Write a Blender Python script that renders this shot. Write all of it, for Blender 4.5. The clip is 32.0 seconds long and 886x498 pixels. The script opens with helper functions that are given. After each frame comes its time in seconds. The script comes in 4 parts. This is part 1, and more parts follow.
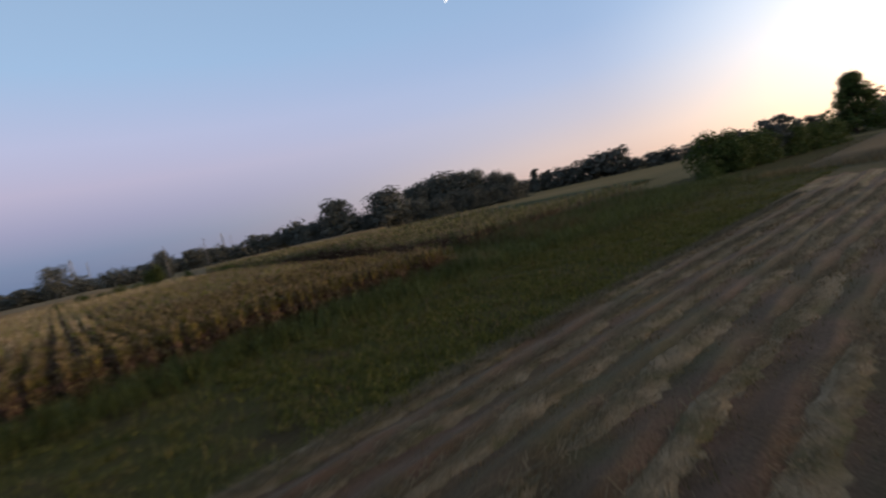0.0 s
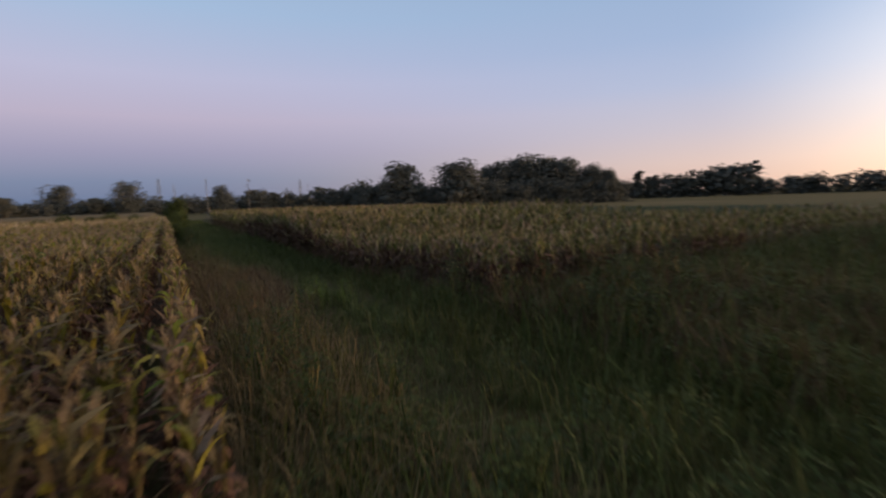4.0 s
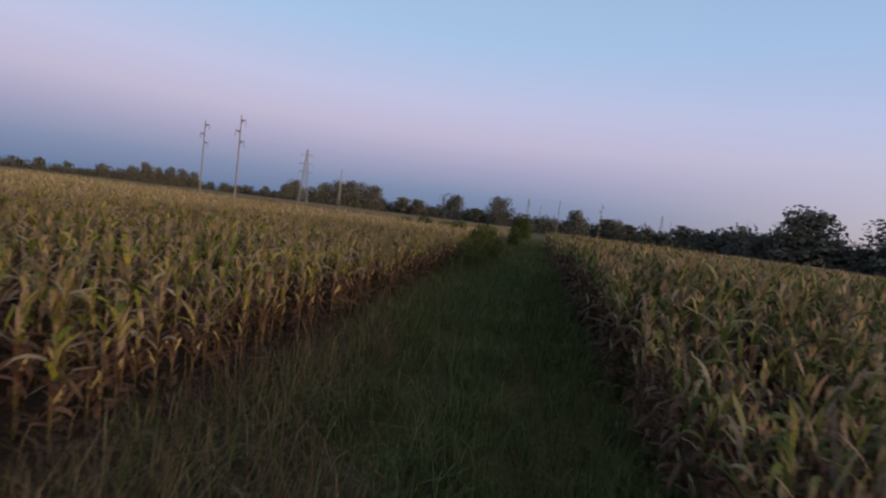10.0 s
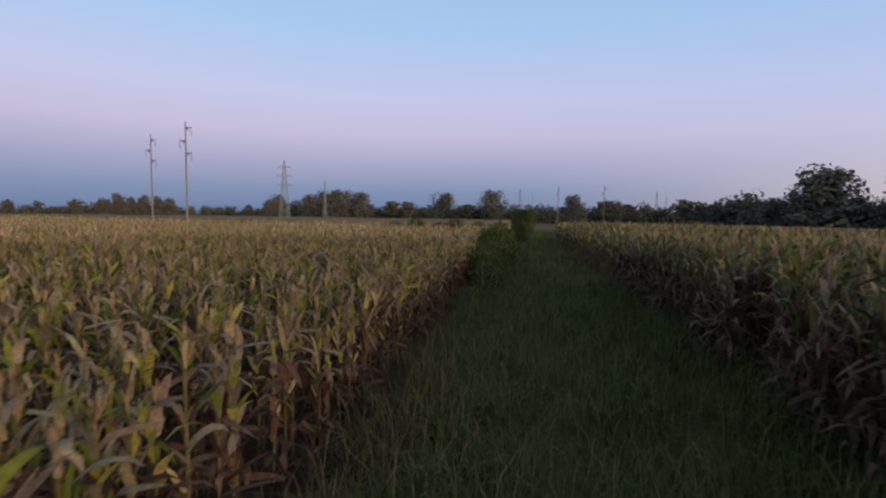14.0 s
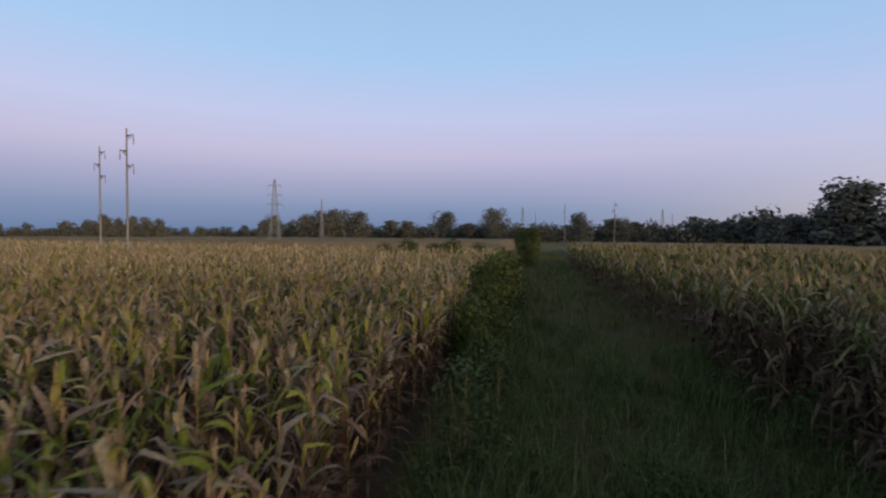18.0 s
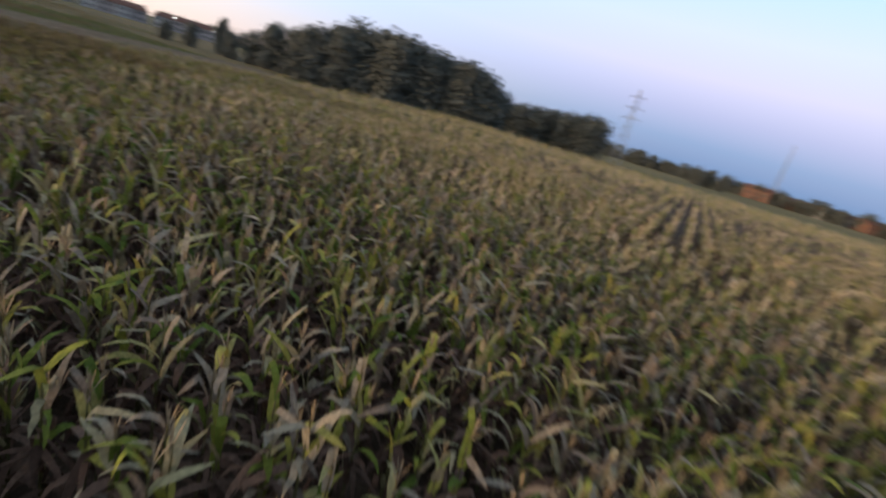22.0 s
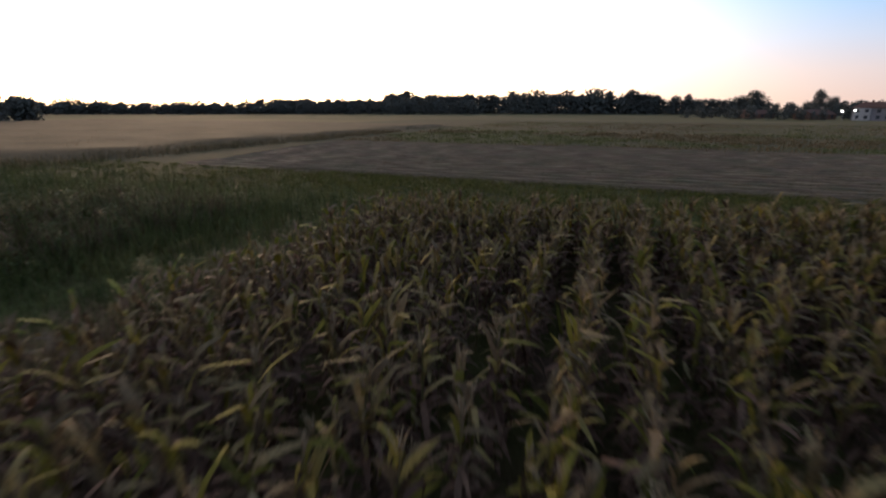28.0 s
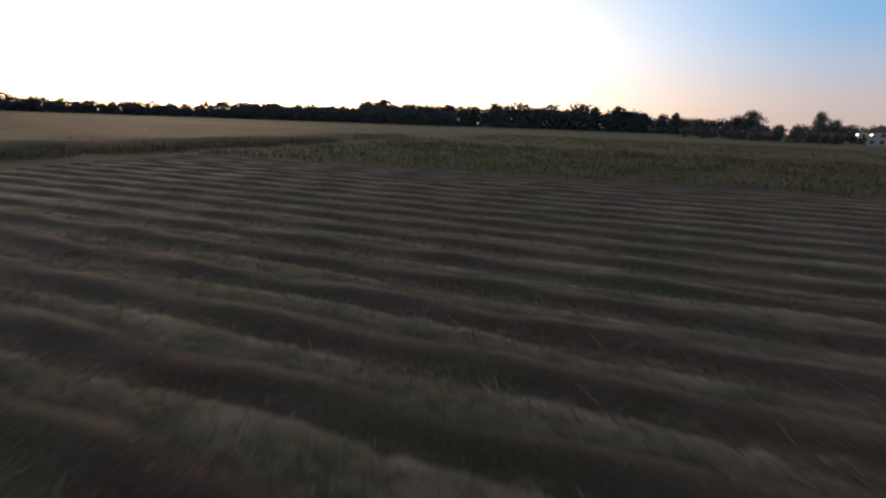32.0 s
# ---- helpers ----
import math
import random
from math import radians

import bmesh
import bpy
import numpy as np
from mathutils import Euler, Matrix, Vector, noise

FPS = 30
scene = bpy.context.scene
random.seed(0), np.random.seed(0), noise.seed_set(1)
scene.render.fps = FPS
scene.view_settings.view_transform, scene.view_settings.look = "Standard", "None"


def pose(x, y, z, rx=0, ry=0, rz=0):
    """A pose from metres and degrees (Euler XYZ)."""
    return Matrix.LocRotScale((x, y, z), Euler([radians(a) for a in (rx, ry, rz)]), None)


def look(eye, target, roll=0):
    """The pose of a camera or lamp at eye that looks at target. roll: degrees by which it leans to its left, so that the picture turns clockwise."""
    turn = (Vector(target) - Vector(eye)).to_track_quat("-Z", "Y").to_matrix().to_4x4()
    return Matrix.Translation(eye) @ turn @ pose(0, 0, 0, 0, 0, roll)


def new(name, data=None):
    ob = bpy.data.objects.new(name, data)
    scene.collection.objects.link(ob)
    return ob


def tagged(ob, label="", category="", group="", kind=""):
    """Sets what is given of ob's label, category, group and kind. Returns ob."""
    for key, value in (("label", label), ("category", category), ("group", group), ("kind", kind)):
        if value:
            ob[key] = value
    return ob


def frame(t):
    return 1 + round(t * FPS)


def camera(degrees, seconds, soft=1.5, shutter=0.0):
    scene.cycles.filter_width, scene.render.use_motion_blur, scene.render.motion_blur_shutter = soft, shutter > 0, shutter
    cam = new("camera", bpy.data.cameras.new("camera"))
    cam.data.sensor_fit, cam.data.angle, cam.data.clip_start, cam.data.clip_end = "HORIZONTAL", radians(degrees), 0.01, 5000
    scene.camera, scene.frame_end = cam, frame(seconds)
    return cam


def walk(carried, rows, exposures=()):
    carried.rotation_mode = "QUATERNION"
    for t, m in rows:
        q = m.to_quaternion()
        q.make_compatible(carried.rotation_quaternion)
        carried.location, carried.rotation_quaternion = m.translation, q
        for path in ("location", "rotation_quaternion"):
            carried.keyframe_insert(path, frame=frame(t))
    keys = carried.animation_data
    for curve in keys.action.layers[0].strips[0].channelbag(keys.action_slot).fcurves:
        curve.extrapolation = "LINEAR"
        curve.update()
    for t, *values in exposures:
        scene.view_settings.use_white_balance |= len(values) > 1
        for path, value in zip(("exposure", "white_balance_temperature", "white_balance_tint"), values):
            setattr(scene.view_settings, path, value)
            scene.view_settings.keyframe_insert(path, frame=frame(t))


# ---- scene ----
# ---------------- camera and flight ----------------
cam = camera(85.85, 32.0, soft=2.2, shutter=0.5)

# seconds, place in metres, heading (left of +y), tilt, lean to the right
ROWS = [
    (0.0, -20.11, -20.93, 3.64, -39.43, -5.03, 12.75),
    (0.5, -17.98, -18.29, 3.35, -47.83, -5.78, 10.89),
    (1.0, -15.65, -16.00, 3.07, -55.93, -5.52, 3.94),
    (1.5, -13.39, -14.14, 2.95, -58.39, -5.50, 0.45),
    (2.0, -11.05, -12.15, 2.83, -55.41, -4.41, -0.79),
    (2.5, -8.84, -10.15, 2.83, -52.00, -3.22, -0.35),
    (4.5, -1.66, -2.64, 2.76, -21.98, -4.30, -2.07),
    (5.0, -0.65, -1.21, 2.76, -14.47, -1.72, -9.15),
    (5.5, -0.03, -0.02, 2.86, -13.89, -2.44, -16.41),
    (6.0, 0.46, 1.16, 3.03, -5.15, -6.08, -9.14),
    (6.5, 0.83, 2.31, 3.33, 1.55, -7.79, -2.53),
    (7.0, 1.12, 3.54, 3.59, 2.13, -6.47, -1.04),
    (7.5, 1.32, 4.84, 3.70, 2.98, -6.29, -1.53),
    (8.0, 1.52, 6.24, 3.59, 7.45, -1.39, -3.54),
    (8.5, 1.58, 7.52, 3.40, 8.79, -2.53, -0.65),
    (9.0, 1.52, 8.77, 3.09, 8.98, -3.35, -0.91),
    (9.5, 1.39, 10.01, 2.85, 9.34, -3.96, -5.64),
    (10.0, 1.23, 11.21, 2.76, 10.35, -3.93, -6.95),
    (10.5, 1.00, 12.34, 2.64, 12.66, -4.69, -3.14),
    (11.0, 0.67, 13.41, 2.64, 11.42, -4.42, -0.95),
    (11.5, 0.30, 14.44, 2.70, 9.23, -3.27, -0.74),
    (12.0, 0.05, 15.46, 2.77, 9.35, -2.42, 2.97),
    (12.5, -0.08, 16.45, 2.86, 9.88, -2.07, 3.34),
    (13.0, -0.26, 17.42, 2.89, 9.97, -4.53, 0.61),
    (13.5, -0.47, 18.44, 2.86, 9.71, -3.87, -1.38),
    (15.5, -0.93, 22.16, 2.50, 9.68, -5.22, 2.26),
    (16.0, -1.00, 23.10, 2.52, 8.26, -5.91, 0.14),
    (16.5, -1.02, 24.13, 2.64, 9.30, -5.14, -0.02),
    (17.0, -1.10, 25.13, 2.82, 10.32, -4.79, 0.87),
    (17.5, -1.09, 26.15, 2.95, 10.16, -4.49, 0.62),
    (18.0, -1.06, 27.16, 3.04, 10.06, -1.70, -0.40),
    (18.5, -1.03, 28.00, 3.06, 12.29, -9.36, -2.38),
    (19.0, -1.09, 29.09, 3.08, 33.28, -10.38, -4.84),
    (19.5, -1.66, 30.30, 3.09, 56.17, -10.76, -4.33),
    (20.0, -2.36, 31.52, 3.09, 70.50, -11.94, -2.84),
    (20.5, -3.28, 32.62, 3.08, 76.29, -12.83, -5.40),
    (21.0, -4.54, 33.64, 3.31, 81.87, -11.10, -21.87),
    (21.5, -6.05, 34.30, 3.60, 94.38, -14.59, -17.29),
    (22.0, -7.54, 34.33, 3.90, 114.73, -16.70, -16.29),
    (22.5, -9.15, 33.73, 4.03, 130.92, -17.29, -13.66),
    (23.0, -10.66, 32.61, 3.97, 142.70, -16.18, -12.75),
    (23.5, -11.73, 30.87, 3.94, 155.05, -16.21, -11.96),
    (24.0, -12.28, 28.93, 3.88, 167.77, -16.59, -11.59),
    (24.5, -12.36, 26.76, 3.86, 179.25, -17.09, -11.53),
    (25.0, -12.02, 24.51, 3.81, 190.07, -18.90, -7.26),
    (25.5, -11.68, 22.04, 3.72, 198.51, -18.50, -2.09),
    (27.5, -9.13, 13.11, 3.47, 197.23, -15.86, -1.96),
    (28.0, -8.51, 10.80, 3.56, 200.12, -16.40, -0.18),
    (28.5, -7.65, 8.80, 3.51, 198.05, -14.52, -1.14),
    (29.0, -7.12, 6.56, 3.55, 194.64, -16.47, -1.72),
    (29.5, -6.41, 3.79, 3.53, 195.50, -16.49, -2.32),
    (30.0, -5.75, 0.67, 3.46, 196.83, -16.60, -1.68),
    (30.5, -4.92, -2.51, 3.35, 196.70, -18.07, -1.83),
    (31.0, -4.08, -6.26, 3.06, 197.42, -15.41, -2.28),
    (31.5, -3.07, -9.93, 2.78, 196.86, -15.94, -1.78),
    (32.0, -2.03, -13.08, 2.54, 197.43, -14.97, -2.15),
]


def aim(x, y, z, yaw, tilt, lean):
    a, p = radians(yaw), radians(tilt)
    return look((x, y, z), (x - math.sin(a) * math.cos(p), y + math.cos(a) * math.cos(p), z + math.sin(p)), -lean)


# the lens darkens towards the glow and opens over the dark maize
LIGHT = [(0.0, -0.06, 6700, 9), (1.0, -0.25, 6700, 12), (2.5, -0.2, 6750, 12), (4.5, -0.05, 7150, 13), (6.0, 0.1, 7100, 12), (7.0, 0.2, 7000, 11), (9.0, -0.03, 6850, 11),
         (11.0, 0.05, 6650, 11), (16.0, 0.1, 6600, 10), (18.0, 0.1, 6500, 8), (19.0, 0.3, 6350, 5), (20.0, 0.32, 6250, 3), (21.0, 0.32, 6250, 2), (22.0, 0.7, 6350, 4), (23.3, 0.86, 6750, 13),
         (24.3, 0.53, 6700, 16), (25.5, 0.38, 6650, 15), (28.0, 0.08, 6350, 12), (29.2, -0.2, 6200, 11), (30.5, 0.08, 6150, 11), (32.0, -0.38, 6150, 10)]
walk(cam, [(r[0], aim(*r[1:])) for r in ROWS], LIGHT)

# ---------------- sky, sun ----------------
SUN_AZ = radians(-131.0)          # azimuth, left of +y
SUN_H = Vector((-math.sin(SUN_AZ), math.cos(SUN_AZ), 0.0))


class Nodes:
    """A short way to write node trees."""

    def __init__(self, tree):
        self.tree = tree
        tree.nodes.clear()

    def add(self, kind):
        return self.tree.nodes.new(kind)

    def link(self, a, b):
        self.tree.links.new(a, b)

    def math(self, op, a, b=None, clamp=False):
        n = self.add("ShaderNodeMath")
        n.operation, n.use_clamp = op, clamp
        for s, v in zip(n.inputs, (a, b)):
            if v is None:
                continue
            if isinstance(v, (int, float)):
                s.default_value = v
            else:
                self.link(v, s)
        return n.outputs[0]

    def vmath(self, op, a, b=None):
        n = self.add("ShaderNodeVectorMath")
        n.operation = op
        for s, v in zip(n.inputs, (a, b)):
            if v is None:
                continue
            if isinstance(v, (tuple, list, Vector)):
                s.default_value = tuple(v)
            else:
                self.link(v, s)
        return n

    def ramp(self, fac, stops, mode="LINEAR"):
        n = self.add("ShaderNodeValToRGB")
        n.color_ramp.interpolation = mode
        e = n.color_ramp.elements
        while len(e) < len(stops):
            e.new(0.5)
        for el, (p, c) in zip(e, stops):
            el.position = p
            el.color = (*c, 1.0)
        if fac is not None:
            self.link(fac, n.inputs[0])
        return n.outputs[0]

    def mix(self, fac, a, b, blend="MIX"):
        n = self.add("ShaderNodeMix")
        n.data_type, n.blend_type = "RGBA", blend
        for s, v in ((n.inputs[0], fac), (n.inputs[6], a), (n.inputs[7], b)):
            if isinstance(v, (int, float)):
                s.default_value = v
            elif isinstance(v, tuple):
                s.default_value = (*v, 1.0)
            else:
                self.link(v, s)
        return n.outputs[2]


def make_world():
    w = bpy.data.worlds.new("dusk_sky")
    scene.world = w
    w.use_nodes = True
    g = Nodes(w.node_tree)
    co = g.add("ShaderNodeTexCoord").outputs["Generated"]
    n = g.vmath("NORMALIZE", co).outputs[0]
    xyz = g.add("ShaderNodeSeparateXYZ")
    g.link(n, xyz.inputs[0])
    up = g.math("MAXIMUM", xyz.outputs[2], 0.0)
    flat = g.vmath("NORMALIZE", g.vmath("MULTIPLY", n, (1, 1, 0)).outputs[0]).outputs[0]
    side = g.vmath("DOT_PRODUCT", flat, SUN_H).outputs[1]
    anti = g.ramp(up, [(0.0, (0.12, 0.2, 0.35)), (0.05, (0.15, 0.24, 0.43)), (0.1, (0.29, 0.31, 0.52)), (0.16, (0.46, 0.43, 0.63)),
                       (0.23, (0.47, 0.50, 0.74)), (0.34, (0.345, 0.515, 0.785)), (0.45, (0.31, 0.47, 0.72)), (0.6, (0.27, 0.40, 0.62)), (1.0, (0.28, 0.36, 0.5))])
    mid = g.ramp(up, [(0.0, (0.84, 0.6, 0.5)), (0.05, (0.8, 0.64, 0.62)), (0.11, (0.62, 0.6, 0.72)), (0.19, (0.44, 0.55, 0.8)),
                      (0.27, (0.34, 0.49, 0.77)), (0.4, (0.29, 0.44, 0.70)), (0.6, (0.29, 0.40, 0.60)), (1.0, (0.28, 0.36, 0.5))])
    sun = g.ramp(up, [(0.0, (1.0, 0.74, 0.5)), (0.06, (1.0, 0.87, 0.74)), (0.14, (0.92, 0.93, 0.94)), (0.22, (0.74, 0.82, 0.92)), (0.32, (0.44, 0.57, 0.78)),
                      (0.55, (0.24, 0.32, 0.42)), (1.0, (0.2, 0.25, 0.34))])
    sun = g.mix(1.0, sun, (1.75, 1.68, 1.6), "MULTIPLY")
    a = g.add("ShaderNodeMapRange")
    a.interpolation_type = "SMOOTHSTEP"
    g.link(side, a.inputs[0])
    a.inputs[1].default_value, a.inputs[2].default_value = -0.8, 0.6
    b = g.add("ShaderNodeMapRange")
    b.interpolation_type = "SMOOTHSTEP"
    g.link(g.vmath("DOT_PRODUCT", n, (SUN_H.x * 0.99, SUN_H.y * 0.99, 0.12)).outputs[1], b.inputs[0])
    b.inputs[1].default_value, b.inputs[2].default_value = 0.3, 1.0
    # clearer, bluer air to the south-west of the glow
    clear = g.ramp(up, [(0.0, (0.86, 0.62, 0.5)), (0.06, (0.78, 0.66, 0.64)), (0.11, (0.58, 0.67, 0.82)), (0.17, (0.32, 0.6, 0.92)), (0.25, (0.18, 0.53, 0.92)), (0.4, (0.16, 0.44, 0.78)), (0.6, (0.27, 0.4, 0.62)), (1.0, (0.28, 0.36, 0.5))])
    c = g.add("ShaderNodeMapRange")
    c.interpolation_type = "SMOOTHSTEP"
    g.link(g.vmath("DOT_PRODUCT", flat, (-math.sin(radians(132)), math.cos(radians(132)), 0.0)).outputs[1], c.inputs[0])
    c.inputs[1].default_value, c.inputs[2].default_value = 0.45, 0.95
    mid = g.mix(c.outputs[0], mid, clear)
    colour = g.mix(b.outputs[0], g.mix(a.outputs[0], anti, mid), sun)
    # the strong warm glow low over the place where the sun has just gone
    toward = g.math("MAXIMUM", g.vmath("DOT_PRODUCT", n, (SUN_H.x, SUN_H.y, 0.05)).outputs[1], 0.0)
    low = g.math("SUBTRACT", 1.0, g.math("MULTIPLY", up, 2.8), True)
    colour = g.mix(g.math("MULTIPLY", g.math("POWER", toward, 7.0), low), colour, (9.5, 6.2, 3.4), "ADD")
    sky = g.add("ShaderNodeTexSky")
    sky.sky_type = "NISHITA"
    sky.sun_disc = False
    sky.sun_elevation, sky.sun_rotation = radians(1.0), -SUN_AZ
    colour = g.mix(0.04, colour, sky.outputs[0], "ADD")
    bg = g.add("ShaderNodeBackground")
    bg.inputs[1].default_value = 1.0
    g.link(colour, bg.inputs[0])
    out = g.add("ShaderNodeOutputWorld")
    g.link(bg.outputs[0], out.inputs[0])


make_world()
sun_light = bpy.data.lights.new("sun", "SUN")
sun_light.energy, sun_light.angle, sun_light.color = 2.4, radians(20.0), (1.0, 0.68, 0.42)
sun_ob = new("sun", sun_light)
sun_ob.matrix_world = look(SUN_H * 100 + Vector((0, 0, 7.0)), (0, 0, 0))

# ---------------- materials ----------------


def material(name, stops, rough=0.8, scale=3.0, fine=40.0, bump=0.3, per="object", spec=0.3, translucent=0.0, wide=0.0, wide_colour=None, sheen=0.0):
    """A surface of varied colour. per: what sets the main shade (object, island or noise)."""
    m = bpy.data.materials.new(name)
    m.use_nodes = True
    g = Nodes(m.node_tree)
    out = g.add("ShaderNodeOutputMaterial")
    p = g.add("ShaderNodeBsdfPrincipled")
    p.inputs["Roughness"].default_value = rough
    p.inputs["Specular IOR Level"].default_value = spec
    if sheen:
        p.inputs["Sheen Weight"].default_value = sheen
        p.inputs["Sheen Roughness"].default_value = 0.45
        p.inputs["Sheen Tint"].default_value = (1.0, 0.86, 0.66, 1.0)
    pos = g.add("ShaderNodeNewGeometry")
    n1 = g.add("ShaderNodeTexNoise")
    n1.inputs["Scale"].default_value, n1.inputs["Detail"].default_value = scale, 5.0
    g.link(pos.outputs["Position"], n1.inputs["Vector"])
    n2 = g.add("ShaderNodeTexNoise")
    n2.inputs["Scale"].default_value, n2.inputs["Detail"].default_value = fine, 3.0
    g.link(pos.outputs["Position"], n2.inputs["Vector"])
    if per == "island":
        key = pos.outputs["Random Per Island"]
        key = g.math("ADD", g.math("MULTIPLY", key, 0.8), g.math("MULTIPLY", n1.outputs[0], 0.2))
    elif per == "object":
        key = g.math("ADD", g.math("MULTIPLY", g.add("ShaderNodeObjectInfo").outputs["Random"], 0.5), g.math("MULTIPLY", n1.outputs[0], 0.5))
    else:
        key = g.math("ADD", g.math("MULTIPLY", n1.outputs[0], 1.6), -0.3, True)
    c = g.ramp(key, stops)
    if wide_colour:
        n3 = g.add("ShaderNodeTexNoise")
        n3.inputs["Scale"].default_value, n3.inputs["Detail"].default_value = wide, 4.0
        g.link(pos.outputs["Position"], n3.inputs["Vector"])
        f = g.math("MULTIPLY", g.math("SUBTRACT", n3.outputs[0], 0.42, True), 4.0, True)
        c = g.mix(f, c, wide_colour)
    shade = g.ramp(n2.outputs[0], [(0.25, (0.6, 0.6, 0.6)), (0.75, (1.25, 1.25, 1.25))])
    c = g.mix(1.0, c, shade, "MULTIPLY")
    g.link(c, p.inputs["Base Color"])
    if bump:
        b = g.add("ShaderNodeBump")
        b.inputs["Strength"].default_value, b.inputs["Distance"].default_value = bump, 0.02
        g.link(n2.outputs[0], b.inputs["Height"])
        g.link(b.outputs[0], p.inputs["Normal"])
    if translucent:
        t = g.add("ShaderNodeBsdfTranslucent")
        g.link(c, t.inputs[0])
        mx = g.add("ShaderNodeMixShader")
        mx.inputs[0].default_value = translucent
        g.link(p.outputs[0], mx.inputs[1])
        g.link(t.outputs[0], mx.inputs[2])
        g.link(mx.outputs[0], out.inputs[0])
    else:
        g.link(p.outputs[0], out.inputs[0])
    return m


def glow(name, colour, strength):
    m = bpy.data.materials.new(name)
    m.use_nodes = True
    g = Nodes(m.node_tree)
    e = g.add("ShaderNodeEmission")
    e.inputs[0].default_value, e.inputs[1].default_value = (*colour, 1), strength
    g.link(e.outputs[0], g.add("ShaderNodeOutputMaterial").inputs[0])
    return m


M_LEAF = material("maize_leaf", [(0.0, (0.033, 0.050, 0.008)), (0.17, (0.098, 0.122, 0.020)), (0.29, (0.182, 0.180, 0.030)), (0.39, (0.273, 0.228, 0.052)), (0.51, (0.305, 0.243, 0.132)),
                                 (0.66, (0.269, 0.208, 0.141)), (0.84, (0.173, 0.121, 0.084)), (1.0, (0.067, 0.047, 0.035))], 0.75, 0.35, 30, 0.25, "island", 0.08, 0.2)
M_LEAF_EAST = material("maize_leaf_east", [(0.0, (0.035, 0.049, 0.017)), (0.25, (0.073, 0.090, 0.025)), (0.45, (0.138, 0.140, 0.040)), (0.6, (0.257, 0.221, 0.094)),
                                           (0.78, (0.282, 0.213, 0.146)), (0.92, (0.151, 0.102, 0.077)), (1.0, (0.063, 0.045, 0.040))], 0.75, 0.35, 30, 0.25, "island", 0.08, 0.2)
M_LEAF_DRY = material("maize_leaf_dry", [(0.0, (0.039, 0.037, 0.007)), (0.14, (0.072, 0.070, 0.011)), (0.28, (0.170, 0.133, 0.021)), (0.48, (0.201, 0.145, 0.065)),
                                         (0.7, (0.125, 0.087, 0.048)), (0.86, (0.072, 0.048, 0.026)), (1.0, (0.036, 0.025, 0.016))], 0.75, 0.35, 30, 0.25, "island", 0.08, 0.2)
# Farther stands of the same maize: tan tops, their lit look in the colour.
M_LEAF_FAR = material("maize_leaf_far_lit", [(0.0, (0.102, 0.122, 0.032)), (0.25, (0.216, 0.206, 0.058)), (0.45, (0.362, 0.279, 0.132)), (0.75, (0.476, 0.352, 0.235)),
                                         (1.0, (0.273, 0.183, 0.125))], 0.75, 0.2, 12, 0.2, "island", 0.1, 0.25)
M_DEAD = material("dead_leaf", [(0.0, (0.046, 0.024, 0.016)), (0.5, (0.103, 0.057, 0.038)), (1.0, (0.180, 0.108, 0.073))], 0.8, 0.5, 30, 0.2, "island", 0.08, 0.1)
M_GREENCROP = material("green_crop", [(0.0, (0.013, 0.021, 0.006)), (0.5, (0.023, 0.033, 0.008)), (1.0, (0.038, 0.043, 0.013))], 0.9, 0.15, 5, 0.6, "noise", 0.05)
M_STALK = material("maize_stalk", [(0.0, (0.091, 0.084, 0.028)), (0.6, (0.168, 0.133, 0.056)), (1.0, (0.140, 0.091, 0.049))], 0.7, 4, 50, 0.2, "island", 0.1)
M_TASSEL = material("maize_tassel", [(0.0, (0.198, 0.136, 0.074)), (1.0, (0.285, 0.205, 0.124))], 0.85, 4, 50, 0.2, "island", 0.1)
M_HUSK = material("maize_husk", [(0.0, (0.3, 0.25, 0.12)), (1.0, (0.48, 0.38, 0.2))], 0.75, 6, 40, 0.3, "island", 0.1)
M_GRASS = material("grass_blade", [(0.0, (0.042, 0.054, 0.020)), (0.5, (0.082, 0.098, 0.028)), (0.85, (0.144, 0.152, 0.056)), (1.0, (0.241, 0.192, 0.127))],
                   0.75, 0.4, 25, 0.0, "island", 0.06, 0.2)
M_VERGE = material("verge_blade", [(0.0, (0.034, 0.043, 0.011)), (0.45, (0.074, 0.084, 0.019)), (0.82, (0.144, 0.132, 0.036)), (1.0, (0.264, 0.171, 0.102))],
                   0.75, 0.3, 25, 0.0, "island", 0.06, 0.25)
M_STUBBLE = material("stubble_blade", [(0.0, (0.049, 0.043, 0.022)), (0.5, (0.101, 0.084, 0.037)), (0.85, (0.185, 0.123, 0.065)), (1.0, (0.287, 0.146, 0.133))],
                   0.75, 0.3, 25, 0.0, "island", 0.06, 0.25)
M_TUFT = material("tuft_blade", [(0.0, (0.051, 0.058, 0.017)), (0.5, (0.104, 0.100, 0.028)), (1.0, (0.173, 0.131, 0.061))], 0.75, 0.3, 25, 0.0, "island", 0.06, 0.25)
M_DRYGRASS = material("dry_grass_blade", [(0.0, (0.075, 0.062, 0.026)), (0.5, (0.151, 0.111, 0.057)), (1.0, (0.264, 0.194, 0.109))], 0.85, 0.4, 25, 0.0, "island", 0.05, 0.15)
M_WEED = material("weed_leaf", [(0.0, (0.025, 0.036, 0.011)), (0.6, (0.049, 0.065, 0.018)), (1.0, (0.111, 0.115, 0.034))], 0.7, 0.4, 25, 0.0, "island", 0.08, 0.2)
